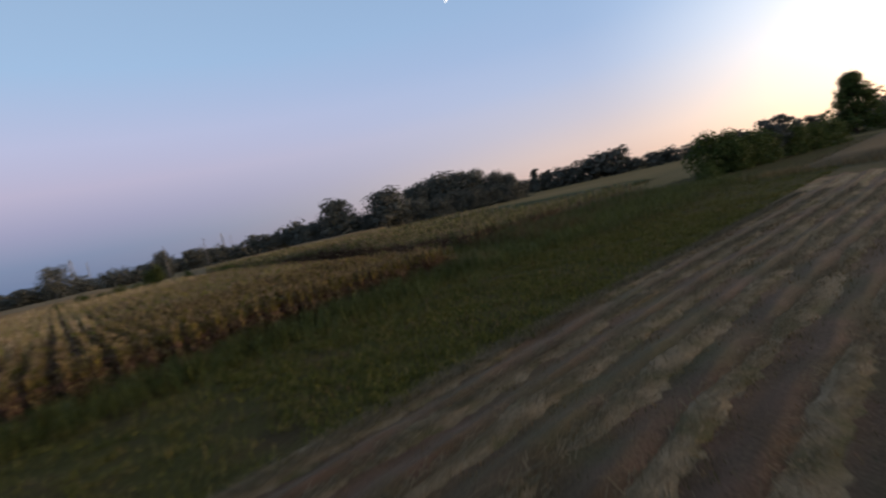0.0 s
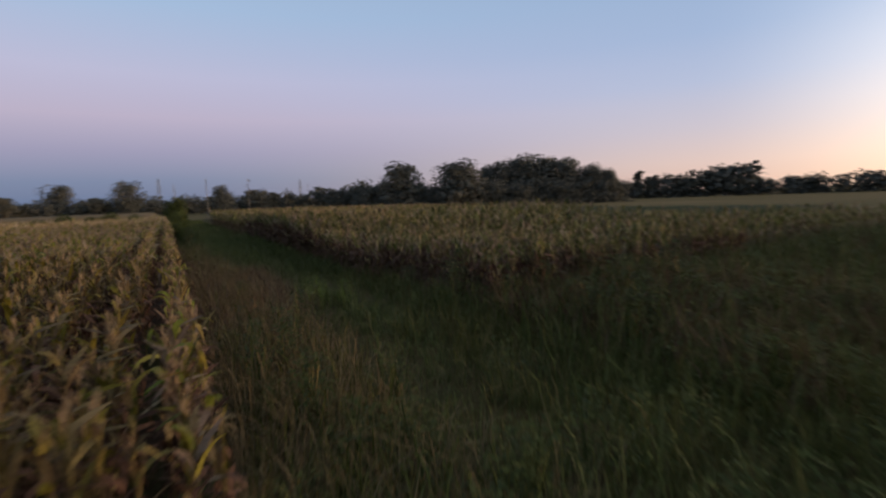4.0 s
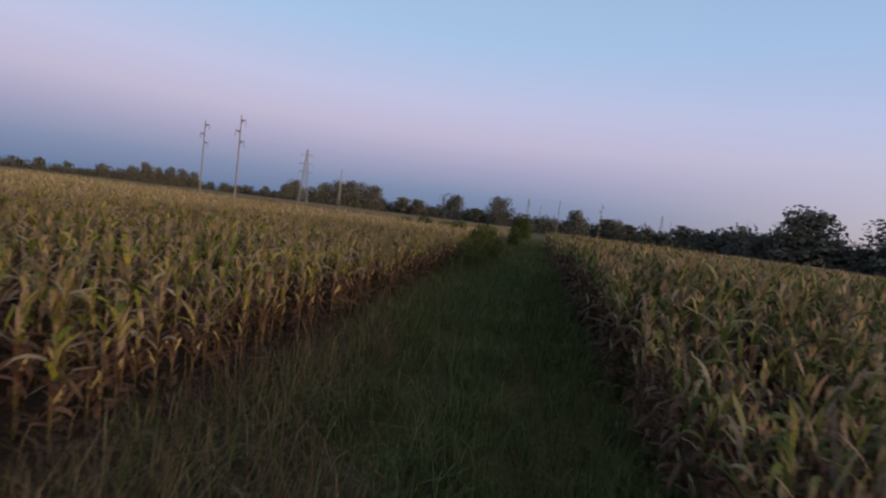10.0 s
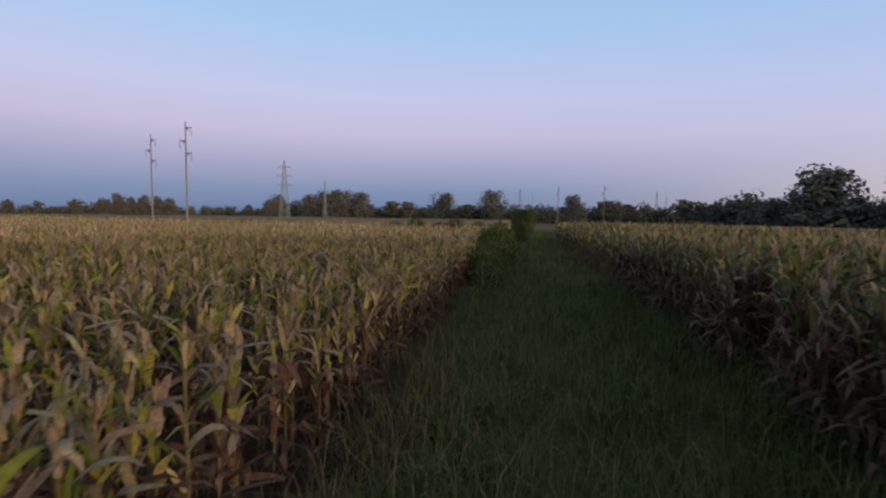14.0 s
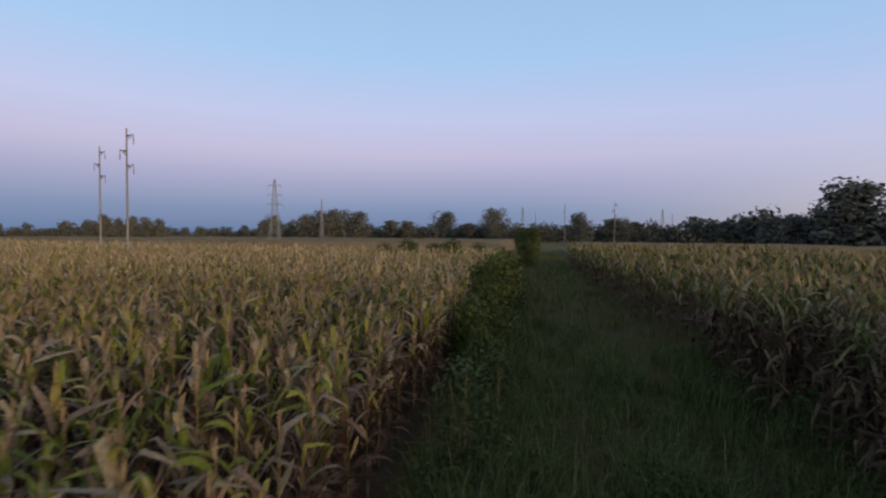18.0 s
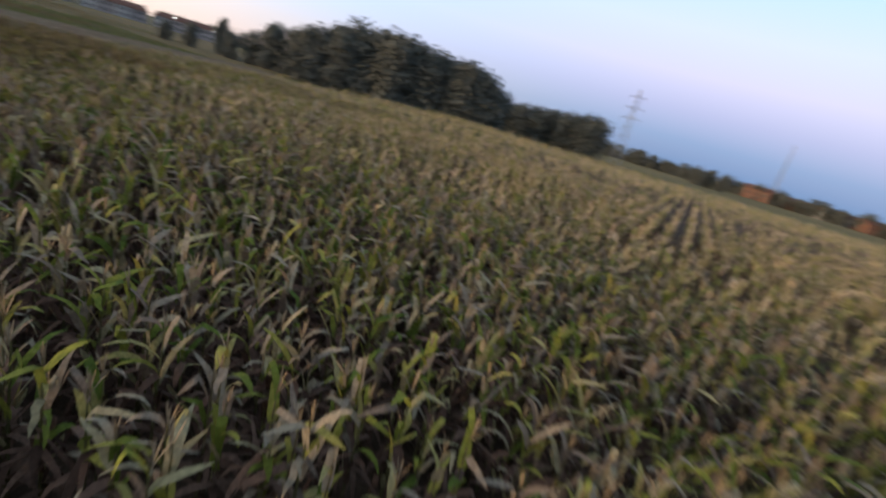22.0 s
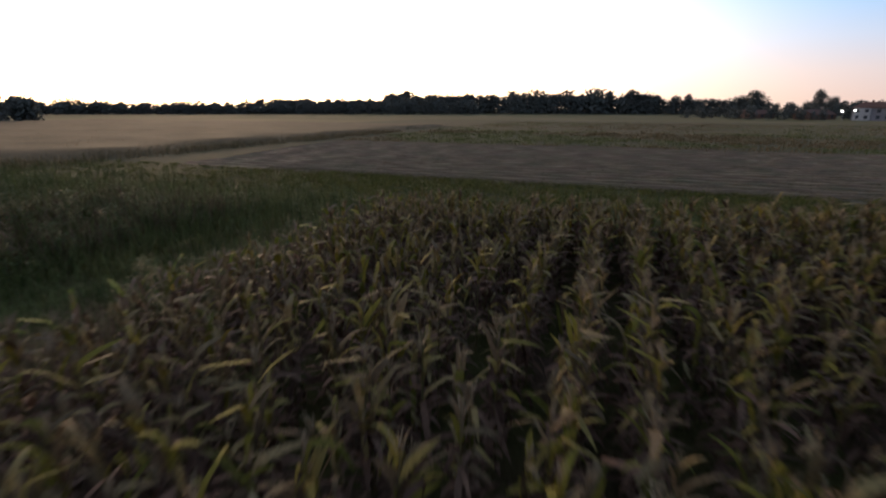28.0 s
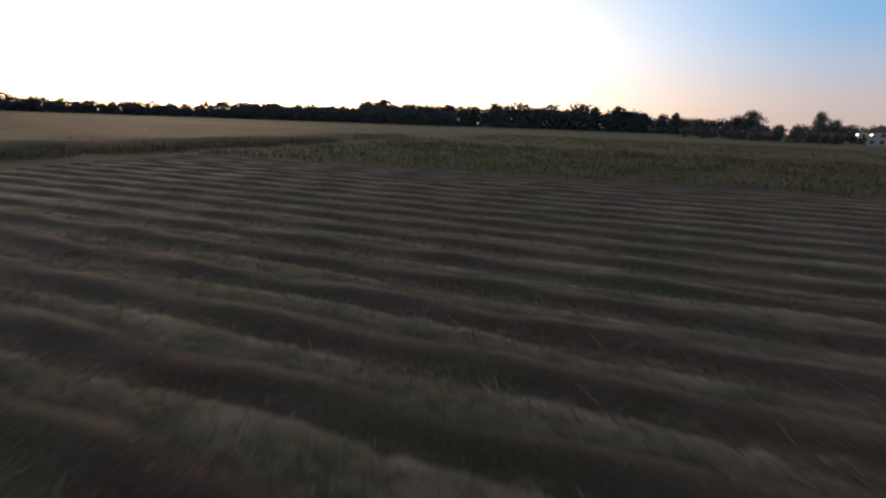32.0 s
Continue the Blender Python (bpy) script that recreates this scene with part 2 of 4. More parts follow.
M_FRESH = material("fresh_leaf", [(0.0, (0.069, 0.095, 0.019)), (0.6, (0.124, 0.161, 0.030)), (1.0, (0.189, 0.208, 0.047))], 0.7, 0.4, 25, 0.0, "island", 0.08, 0.25)
M_STRAW = material("straw", [(0.0, (0.048, 0.041, 0.021)), (0.5, (0.110, 0.086, 0.051)), (1.0, (0.220, 0.174, 0.114))], 0.9, 0.6, 30, 0.0, "island", 0.05)
M_SOIL = material("soil", [(0.0, (0.041, 0.026, 0.017)), (1.0, (0.081, 0.054, 0.034))], 0.95, 1.5, 25, 0.6, "noise", 0.05)
M_TURF = material("turf", [(0.0, (0.040, 0.031, 0.012)), (0.5, (0.066, 0.051, 0.019)), (1.0, (0.102, 0.065, 0.036))], 0.95, 0.5, 18, 0.7, "noise", 0.03,
                  wide=0.5, wide_colour=(0.060, 0.046, 0.021))
M_VERGETURF = material("verge_turf", [(0.0, (0.027, 0.026, 0.010)), (0.5, (0.049, 0.047, 0.015)), (1.0, (0.091, 0.071, 0.029))], 0.95, 0.5, 18, 0.9, "noise", 0.03,
                       wide=0.5, wide_colour=(0.044, 0.034, 0.018))
M_MOWN = material("mown_field", [(0.0, (0.042, 0.027, 0.014)), (0.5, (0.065, 0.039, 0.026)), (1.0, (0.099, 0.057, 0.041))], 0.95, 1.2, 22, 0.8, "noise", 0.03,
                  wide=0.4, wide_colour=(0.046, 0.041, 0.020), sheen=0.12)
M_PLAIN = material("far_fields", [(0.0, (0.035, 0.041, 0.012)), (0.5, (0.060, 0.056, 0.020)), (1.0, (0.106, 0.084, 0.041))], 0.95, 0.02, 3, 0.3, "noise", 0.03, sheen=0.03)
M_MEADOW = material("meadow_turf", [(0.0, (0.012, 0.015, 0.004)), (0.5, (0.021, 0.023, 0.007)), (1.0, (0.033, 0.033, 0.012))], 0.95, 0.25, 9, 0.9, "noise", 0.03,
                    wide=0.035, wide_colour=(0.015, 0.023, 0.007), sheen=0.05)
M_CROP = material("ripe_crop", [(0.0, (0.109, 0.078, 0.039)), (0.5, (0.171, 0.120, 0.065)), (1.0, (0.225, 0.163, 0.091))], 0.95, 0.3, 6, 0.5, "noise", 0.03)
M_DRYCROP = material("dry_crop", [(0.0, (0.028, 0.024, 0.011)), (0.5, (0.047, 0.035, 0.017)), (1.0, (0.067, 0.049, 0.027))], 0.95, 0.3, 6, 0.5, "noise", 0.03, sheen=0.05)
M_BARK = material("bark", [(0.0, (0.05, 0.04, 0.03)), (1.0, (0.12, 0.09, 0.07))], 0.95, 2, 20, 0.6, "noise", 0.1)
# Leaf colour greyed and lifted, which puts the distance haze into the crowns.
M_CROWN = material("hazy_tree_leaf", [(0.0, (0.070, 0.074, 0.064)), (0.6, (0.098, 0.100, 0.084)), (1.0, (0.138, 0.132, 0.110))], 0.85, 0.15, 3, 0.0, "island", 0.05, 0.15)
M_BUSHLEAF = material("bush_leaf", [(0.0, (0.028, 0.042, 0.013)), (0.6, (0.059, 0.081, 0.021)), (1.0, (0.112, 0.119, 0.035))], 0.75, 0.3, 5, 0.0, "island", 0.08, 0.2)
M_CONCRETE = material("pole_concrete", [(0.0, (0.135, 0.130, 0.124)), (1.0, (0.203, 0.191, 0.185))], 0.85, 1.0, 15, 0.3, "noise", 0.2)
M_STEEL = material("galvanised_steel", [(0.0, (0.150, 0.156, 0.168)), (1.0, (0.228, 0.234, 0.246))], 0.5, 1.0, 15, 0.1, "noise", 0.5)
M_IRON = material("weathered_iron", [(0.0, (0.05, 0.05, 0.055)), (1.0, (0.12, 0.115, 0.12))], 0.7, 1.0, 15, 0.1, "noise", 0.3)
M_INSUL = material("insulator", [(0.0, (0.1, 0.07, 0.06)), (1.0, (0.2, 0.14, 0.12))], 0.4, 3, 15, 0.0, "noise", 0.5)
M_WALL = material("plaster", [(0.0, (0.270, 0.254, 0.238)), (1.0, (0.356, 0.341, 0.324))], 0.9, 0.3, 6, 0.2, "object", 0.1)
M_PLASTER = material("old_plaster", [(0.0, (0.20, 0.176, 0.170)), (1.0, (0.28, 0.25, 0.24))], 0.9, 0.4, 6, 0.2, "noise", 0.05)
M_HAY = material("cut_hay", [(0.0, (0.053, 0.041, 0.023)), (0.3, (0.067, 0.059, 0.027)), (0.55, (0.127, 0.099, 0.062)), (1.0, (0.212, 0.164, 0.109))], 0.95, 1.3, 45, 1.0, "noise", 0.03, sheen=0.12)
M_BRICK = material("brick_wall", [(0.0, (0.117, 0.059, 0.041)), (1.0, (0.162, 0.086, 0.059))], 0.9, 0.5, 8, 0.3, "noise", 0.1)
M_ROOF = material("roof_tile", [(0.0, (0.090, 0.045, 0.033)), (1.0, (0.144, 0.075, 0.055))], 0.9, 0.6, 8, 0.4, "noise", 0.1)
M_GLASS = material("window_glass", [(0.0, (0.03, 0.035, 0.04)), (1.0, (0.06, 0.065, 0.07))], 0.1, 1, 5, 0.0, "noise", 0.6)
M_LAMP = glow("lamp_light", (1.0, 0.93, 0.82), 30.0)
M_MOON = glow("moonlight", (1.0, 0.98, 0.93), 1.5)

# ---------------- mesh helpers ----------------
rng = np.random.default_rng(7)


def quad_mesh(name, verts, quads, mat):
    """A mesh from arrays of corners and four-sided faces."""
    me = bpy.data.meshes.new(name)
    verts, quads = np.asarray(verts, np.float32), np.asarray(quads, np.int32)
    me.vertices.add(len(verts))
    me.vertices.foreach_set("co", verts.ravel())
    me.loops.add(quads.size)
    me.loops.foreach_set("vertex_index", quads.ravel())
    me.polygons.add(len(quads))
    me.polygons.foreach_set("loop_start", np.arange(0, quads.size, 4, dtype=np.int32))
    me.materials.append(mat)
    me.update(calc_edges=True)
    return me


def thing(name, label, category, group="", kind="", at=(0, 0, 0), turn=0.0, scale=1.0):
    ob = new(name)
    ob.empty_display_size = 0.3
    ob.matrix_world = pose(*at, 0, 0, turn) @ Matrix.Diagonal((scale, scale, scale, 1))
    return tagged(ob, label, category, group, kind)


def part(name, me, parent, label=""):
    ob = new(name, me)
    ob.parent = parent
    if label:
        tagged(ob, label)
    return ob


def bm_mesh(name, bm, mat):
    me = bpy.data.meshes.new(name)
    bm.to_mesh(me)
    bm.free()
    me.materials.append(mat)
    return me


def box(bm, centre, size, turn=None):
    m = Matrix.Translation(centre)
    if turn is not None:
        m = m @ turn.to_4x4()
    bmesh.ops.create_cube(bm, size=1.0, matrix=m @ Matrix.Diagonal((*size, 1)))


def strut(bm, a, b, r1, r2=None, n=6):
    """A tapered bar from a to b."""
    a, b = Vector(a), Vector(b)
    d = b - a
    m = Matrix.Translation((a + b) / 2) @ d.to_track_quat("Z", "Y").to_matrix().to_4x4()
    bmesh.ops.create_cone(bm, cap_ends=True, segments=n, radius1=r1, radius2=r1 if r2 is None else r2, depth=d.length, matrix=m)


def ribbon(points, widths, side):
    """Corners and faces of a blade: centre points (k,3), half widths (k), side vector (3)."""
    points, widths = np.asarray(points), np.asarray(widths)[:, None]
    k = len(points)
    v = np.stack([points - side * widths, points + side * widths], 1).reshape(-1, 3)
    q = np.array([[2 * i, 2 * i + 1, 2 * i + 3, 2 * i + 2] for i in range(k - 1)])
    return v, q


def join(pieces):
    vs, qs, n = [], [], 0
    for v, q in pieces:
        vs.append(v)
        qs.append(q + n)
        n += len(v)
    return np.concatenate(vs), np.concatenate(qs)


def scatter(model, xy, height, turn, z=None):
    """Copies of a model (verts, quads) set at many places as one array."""
    v, q = model
    n, c, s = len(xy), np.cos(turn), np.sin(turn)
    x = v[None, :, 0] * c[:, None] - v[None, :, 1] * s[:, None]
    y = v[None, :, 0] * s[:, None] + v[None, :, 1] * c[:, None]
    out = np.stack([x * height[:, None] + xy[:, 0:1], y * height[:, None] + xy[:, 1:2], v[None, :, 2] * height[:, None] + (0 if z is None else z[:, None])], -1)
    return out.reshape(-1, 3), (q[None] + (np.arange(n) * len(v))[:, None, None]).reshape(-1, 4)


# ---------------- maize ----------------
def maize_leaf(base, az, length, width, rise, bend, segs, r):
    """One long leaf that rises from the stalk, arches over and hangs."""
    d = np.array([math.cos(az), math.sin(az), 0.0])
    side = np.array([-math.sin(az), math.cos(az), 0.0])
    twist = r.uniform(-0.5, 0.5)
    pts, p, ang = [np.array([0.0, 0.0, base])], np.array([0.0, 0.0, base]), rise
    kink = r.integers(0, segs) if r.random() < 0.55 else -1
    for i in range(segs):
        p = p + (d * math.cos(ang) + np.array([0, 0, 1.0]) * math.sin(ang)) * length / segs + side * r.normal(0, 0.006)
        ang -= bend * (0.75 if i == kink else 0.25 / segs) if kink >= 0 else bend / segs * (0.6 + 0.9 * i / segs)
        pts.append(p)
    shape = {5: [0.75, 1.0, 1.0, 0.88, 0.62, 0.1], 3: [0.8, 1.0, 0.7, 0.03], 2: [0.9, 0.9, 0.05]}[segs]
    return ribbon(np.array(pts), np.array(shape) * width, side * math.cos(twist) + np.array([0, 0, 1.0]) * math.sin(twist))


def maize_parts(seed, leaves, segs, dead_to=0.42, slim=1.0):
    """Stalk, leaves, tassel and cob of one plant about 2 m tall, scaled to height 1."""
    r = np.random.default_rng(seed)
    az0 = r.uniform(0, 6.28)
    blades, dead = [], []
    for i in range(leaves):
        f = (i + 0.5) / leaves
        base = 0.1 + 0.76 * f + r.uniform(-0.02, 0.02)
        az = az0 + (math.pi if i % 2 else 0) + r.uniform(-0.6, 0.6)
        low = f < 0.3
        rise, bend = (r.uniform(0.2, 0.8), r.uniform(1.6, 2.8)) if low else (r.uniform(0.9, 1.5), r.uniform(0.9, 3.4)) if f > 0.7 else (r.uniform(0.95, 1.5), r.uniform(0.6, 3.4))
        (dead if f < dead_to else blades).append(maize_leaf(base, az, r.uniform(0.14, 0.3) * (0.8 if low else 1.0), r.uniform(0.012, 0.022) * slim if segs == 5 else r.uniform(0.015, 0.03), rise, bend, segs, r))
    # Hanging dead leaves; the extra ones darken the stand in place of deep shade.
    for i in range({5: 9, 3: 2, 2: 1}[segs]):
        dead.append(maize_leaf(r.uniform(0.06, 0.7), r.uniform(0, 6.28), r.uniform(0.14, 0.28), r.uniform(0.012, 0.022), r.uniform(-0.6, 0.5), r.uniform(1.0, 2.2), 3 if segs == 5 else 2, r))
    top = 0.9
    stalk = []
    for a in (0.3, 1.9):
        side = np.array([math.cos(a), math.sin(a), 0.0])
        stalk.append(ribbon(np.array([[0, 0, 0], [0.005, 0, 0.45], [0, 0.006, top]]), [0.009, 0.007, 0.003], side))
    tassel = []
    for i in range(6 if segs > 3 else 3):
        a, lean = r.uniform(0, 6.28), r.uniform(0.05, 0.7) if i else 0.05
        d = np.array([math.cos(a) * math.sin(lean), math.sin(a) * math.sin(lean), math.cos(lean)])
        side = np.array([-math.sin(a), math.cos(a), 0.0])
        p0 = np.array([0, 0, top - 0.02])
        tassel.append(ribbon(np.array([p0, p0 + d * 0.06, p0 + d * 0.11 + np.array([0, 0, -0.012])]), [0.003, 0.0035, 0.001], side))
    cob = []
    a = az0 + r.uniform(-0.5, 0.5)
    d = np.array([math.cos(a) * 0.45, math.sin(a) * 0.45, 0.9])
    for k in range(3):
        side = np.array([math.cos(a + 1.05 * k + 0.5), math.sin(a + 1.05 * k + 0.5), 0.0])
        b = np.array([math.cos(a) * 0.01, math.sin(a) * 0.01, 0.42])
        cob.append(ribbon(np.array([b, b + d * 0.05, b + d * 0.1, b + d * 0.13]), [0.006, 0.014, 0.012, 0.002], side))
    return join(blades), join(stalk), join(tassel), join(cob), join(dead)


NEAR = [maize_parts(100 + i, 15, 5, 0.55, 1.08) for i in range(10)]
NEAR_EAST = [maize_parts(150 + i, 18, 5, 0.62, 0.78) for i in range(8)]
MID = [maize_parts(200 + i, 8, 3) for i in range(6)]
FAR = [maize_parts(300 + i, 6, 2) for i in range(5)]

STRIP_L, STRIP_R = -2.3, 3.2      # the grass track between the two fields


def south_edge(x):
    """The southern end of the western field."""
    return -0.9 + 0.13 * np.minimum(x + 6, 0)


def row_plants(x0, x1, y0, y1, spacing, r, keep, stray=0.1):
    xs = np.arange(x0, x1, 0.75)
    ys = np.arange(y0, y1, spacing)
    gx, gy = np.meshgrid(xs, ys)
    xy = np.stack([gx.ravel() + r.normal(0, stray, gx.size), gy.ravel() + r.uniform(-0.5, 0.5, gx.size) * spacing], 1)
    xy = xy[keep(xy)]
    thin = np.sin(xy[:, 0] * 2.1 + 3 * np.sin(xy[:, 1] * 0.37)) * np.sin(xy[:, 1] * 1.7 + 2 * np.sin(xy[:, 0] * 0.9))
    return xy[r.random(len(xy)) > 0.07 + 0.8 * np.clip(thin - 0.3, 0, 1)]


def plant_field(name, label, xy, models, height, mat_leaf):
    """A stand of maize as one sheet of leaves, stalks and tassels."""
    top = tagged(new(name), label, "maize", "maize fields", "stuff")
    pick = rng.integers(0, len(models), len(xy))
    sets = [[], [], [], [], []]
    for k, model in enumerate(models):
        p = xy[pick == k]
        h = (height(p[:, 0], p[:, 1]) if callable(height) else height) * rng.uniform(0.88, 1.1, len(p)) * (1 + 0.05 * np.sin(p[:, 0] * 0.31) * np.cos(p[:, 1] * 0.23))
        t = rng.uniform(0, 6.28, len(p))
        for i in range(5):
            sets[i].append(scatter(model[i], p, h, t))
    for nm, data, mat in zip(("leaves", "stalks", "tassels", "cobs", "dead_leaves"), sets, (mat_leaf, M_STALK, M_TASSEL, M_HUSK, M_DEAD)):
        if nm == "cobs" and models in (MID, FAR) or nm in ("stalks", "dead_leaves", "tassels") and models is FAR:
            continue
        part(nm, quad_mesh(nm, *join(data), mat), top)
    return top


def west_height(x, y):
    """The western stand is stunted beside the track at its southern part."""
    f = np.clip((x + 6.5) / 4.0, 0, 1)
    g = 1 / (1 + np.exp(-(y - 5.5) / 0.8)) / (1 + np.exp((y - 19.0) / 0.9))
    north = 1 / (1 + np.exp(-(y - 20.0) / 1.5))
    return 1.62 + 0.2 * north - 0.12 * f * f * (3 - 2 * f) * g


def in_west(xy):
    return (xy[:, 1] > south_edge(xy[:, 0])) & (xy[:, 0] < STRIP_L - 0.1) & (xy[:, 1] < 74 - 0.25 * xy[:, 0])


def near_west(xy):
    return (xy[:, 0] > np.where(xy[:, 1] < 9, -26.0, -18.5)) & (xy[:, 1] < 42)


def mid_west(xy):
    return (xy[:, 0] > -42) & (xy[:, 1] < 66)


WEST = row_plants(-96, STRIP_L - 0.2, -16, 100, 0.175, rng, in_west)
# farther in, the rows run the other way
inner = row_plants(-100, 16, 24.5, 96, 0.175, rng, lambda q: in_west(np.stack([-q[:, 1], q[:, 0]], 1)), 0.03)
inner2 = row_plants(16, 100, 24.5, 96, 0.175, rng, lambda q: in_west(np.stack([-q[:, 1], q[:, 0]], 1)), 0.03)
inner = np.concatenate([inner, inner2])
WEST = np.concatenate([WEST[WEST[:, 0] > -24.5], np.stack([-inner[:, 1], inner[:, 0]], 1)])
# the headland is sown without order, which closes the ends of the rows
head = np.stack([rng.uniform(-70, STRIP_L - 0.2, 700), rng.uniform(0.0, 2.2, 700)], 1)
head[:, 1] += south_edge(head[:, 0])
WEST = np.concatenate([WEST, head])
near = near_west(WEST)
edge = near & (WEST[:, 0] > -3.4) & (WEST[:, 1] < 36)
single_w = np.flatnonzero(edge)[::2][:150]
rest = near.copy()
rest[single_w] = False
dry = rest & (WEST[:, 1] + rng.normal(0, 2.0, len(WEST)) < 13.0)
plant_field("maize_field_south", "dry brown and yellow maize stand at the southern end", WEST[dry], NEAR, west_height, M_LEAF_DRY)
plant_field("maize_field_near", "ripening maize stand with yellow-green and tan leaves", WEST[rest & ~dry], NEAR, west_height, M_LEAF)
m = (WEST[:, 0] > -44) & (WEST[:, 1] < 12) & ~near
plant_field("maize_field_southwest", "dry tan and yellow maize stand at the south-western edge", WEST[m], MID, west_height, M_LEAF)
m = mid_west(WEST) & ~near & ~m
plant_field("maize_field_middle", "ripening tan maize stand farther into the field, lit tops in its colour", WEST[m][rng.random(m.sum()) < 0.52], MID, 1.8, M_LEAF_FAR)
m = ~mid_west(WEST)
plant_field("maize_field_far", "dry tan maize stand at the far end of the field, lit tops in its colour", WEST[m][::5], FAR, 1.9, M_LEAF_FAR)


def in_east(xy):
    return (xy[:, 0] > strip_right(xy[:, 1]) - 0.35) & (xy[:, 1] > 4.7 + 0.03 * xy[:, 0]) & (xy[:, 1] < 80) & (xy[:, 0] < 24.5 - 0.2 * np.maximum(xy[:, 1] - 42, 0) + 0.72 * np.maximum(20 - xy[:, 1], 0))


def east_height(y):
    """The eastern stand is lower at its southern end and taller farther on."""
    f = np.clip((np.asarray(y) - 14.0) / 9.0, 0, 1)
    return 1.68 + 0.62 * f * f * (3 - 2 * f)


def strip_right(y):
    return STRIP_R + 0.15 * np.clip((y - 22.0) / 12.0, 0, 1) + 0.8 * np.clip((11.5 - y) / 4.0, 0, 1)


EAST = row_plants(STRIP_R - 0.2, 37, 4, 80, 0.175, rng, in_east)
near = (EAST[:, 0] < 8.0) & (EAST[:, 1] < 40) | (EAST[:, 0] < 16) & (EAST[:, 1] < 6.2)
edge = near & (EAST[:, 0] < strip_right(EAST[:, 1]) + 1.0)
single_e = np.flatnonzero(edge)[::2][:110]
rest = near.copy()
rest[single_e] = False
plant_field("maize_field_east_near", "green and tan maize stand along the grass track", EAST[rest], NEAR_EAST, lambda x, y: east_height(y), M_LEAF_EAST)
plant_field("maize_field_east_far", "ripening maize stand east of the track", EAST[~near][::2], MID, lambda x, y: east_height(y), M_LEAF_EAST)


def maize_plants(xy, models, mat_leaf):
    """Single plants along the edge of the track."""
    kinds = []
    for lv, st, ta, co, de in models:
        kinds.append([("leaves", quad_mesh("maize_leaves", *lv, mat_leaf)), ("stalk", quad_mesh("maize_stalk", *st, M_STALK)),
                      ("tassel", quad_mesh("maize_tassel", *ta, M_TASSEL)), ("cob", quad_mesh("maize_cob", *co, M_HUSK)), ("dead_leaves", quad_mesh("maize_dead_leaves", *de, M_DEAD))])
    for x, y in xy:
        t = thing("maize_plant", "ripening maize plant at the edge of the grass track", "maize plant", "maize along the track", "",
                  (x, y, 0), rng.uniform(0, 360), (float(east_height(y)) if x > 0 else float(west_height(x, y))) * rng.uniform(0.85, 1.08))
        for nm, me in kinds[rng.integers(0, len(kinds))]:
            part(nm, me, t)


maize_plants(WEST[single_w], NEAR, M_LEAF)
maize_plants(EAST[single_e], NEAR_EAST, M_LEAF_EAST)

# ---------------- ground ----------------


def sheet(name, x0, x1, y0, y1, z, mat, label, category, nx=1, ny=1, rise=None, parent=None):
    xs, ys = np.linspace(x0, x1, nx + 1), np.linspace(y0, y1, ny + 1)
    gx, gy = np.meshgrid(xs, ys)
    gz = np.full(gx.shape, z) if rise is None else z + rise(gx, gy)
    v = np.stack([gx.ravel(), gy.ravel(), gz.ravel()], 1)
    i = np.arange(nx * ny)
    a = i // nx * (nx + 1) + i % nx
    q = np.stack([a, a + 1, a + nx + 2, a + nx + 1], 1)
    return tagged(new(name, quad_mesh(name, v, q, mat)), label, category, "", "structure")


sheet("ground", -2500, 2500, -2500, 2500, -0.28, M_PLAIN, "flat farmland reaching to the horizon", "ground")
sheet("ground_soil_west", -97, STRIP_L, -0.6, 100, -0.03, M_SOIL, "dark bare soil under the maize", "soil")
sheet("ground_soil_east", STRIP_R + 0.9, 24.5, 5.6, 80, -0.01, M_SOIL, "dark bare soil under the maize", "soil")


def lumps(x, y):
    return 0.03 * np.sin(x * 1.7 + np.sin(y * 0.9)) * np.cos(y * 1.3) + 0.02 * np.sin(x * 4.1 + y * 2.7)


def track_rise(x, y):
    """Two worn wheel ruts along the track."""
    return lumps(x, y) - 0.05 * np.exp(-((x + 0.35) / 0.3) ** 2) - 0.06 * np.exp(-((x - 1.6) / 0.35) ** 2)


sheet("track", STRIP_L - 0.4, STRIP_R + 1.2, -3.2, 112, 0.0, M_TURF, "overgrown grass track with worn wheel ruts between two maize fields", "track", 40, 300, track_rise)


def verge_rise(x, y):
    ditch = -0.2 * np.exp(-((y - (-2.6 + 0.12 * x)) / 0.8) ** 2) * (1 / (1 + np.exp(-(x - 0.5) * 1.5)))
    return lumps(x, y) + ditch


sheet("verge", -97, 78, -12.9, 7.5, -0.012, M_VERGETURF, "green grass verge with a shallow ditch beside the fields", "verge", 260, 70, verge_rise)

MOW_Y = -12.8
ROW_GAP = 1.26


def swath(x, y):
    """Rows of cut hay left by the mower."""
    d = (y - MOW_Y + 0.25 * np.sin(x * 0.13)) / ROW_GAP
    near_edge = np.clip((MOW_Y - y) / 0.5, 0, 1)
    return near_edge * (0.07 * np.maximum(np.cos(d * 2 * math.pi), -0.3) * (1 + 0.4 * np.sin(x * 1.9 + 9.7 * np.sin(y * 13.1))) + lumps(x, y) * 0.6)


MOW_END = -39.0


def mown_east(y):
    """The slanting eastern end of the mown rows."""
    return 19.0 + 0.14 * (MOW_Y - np.asarray(y))


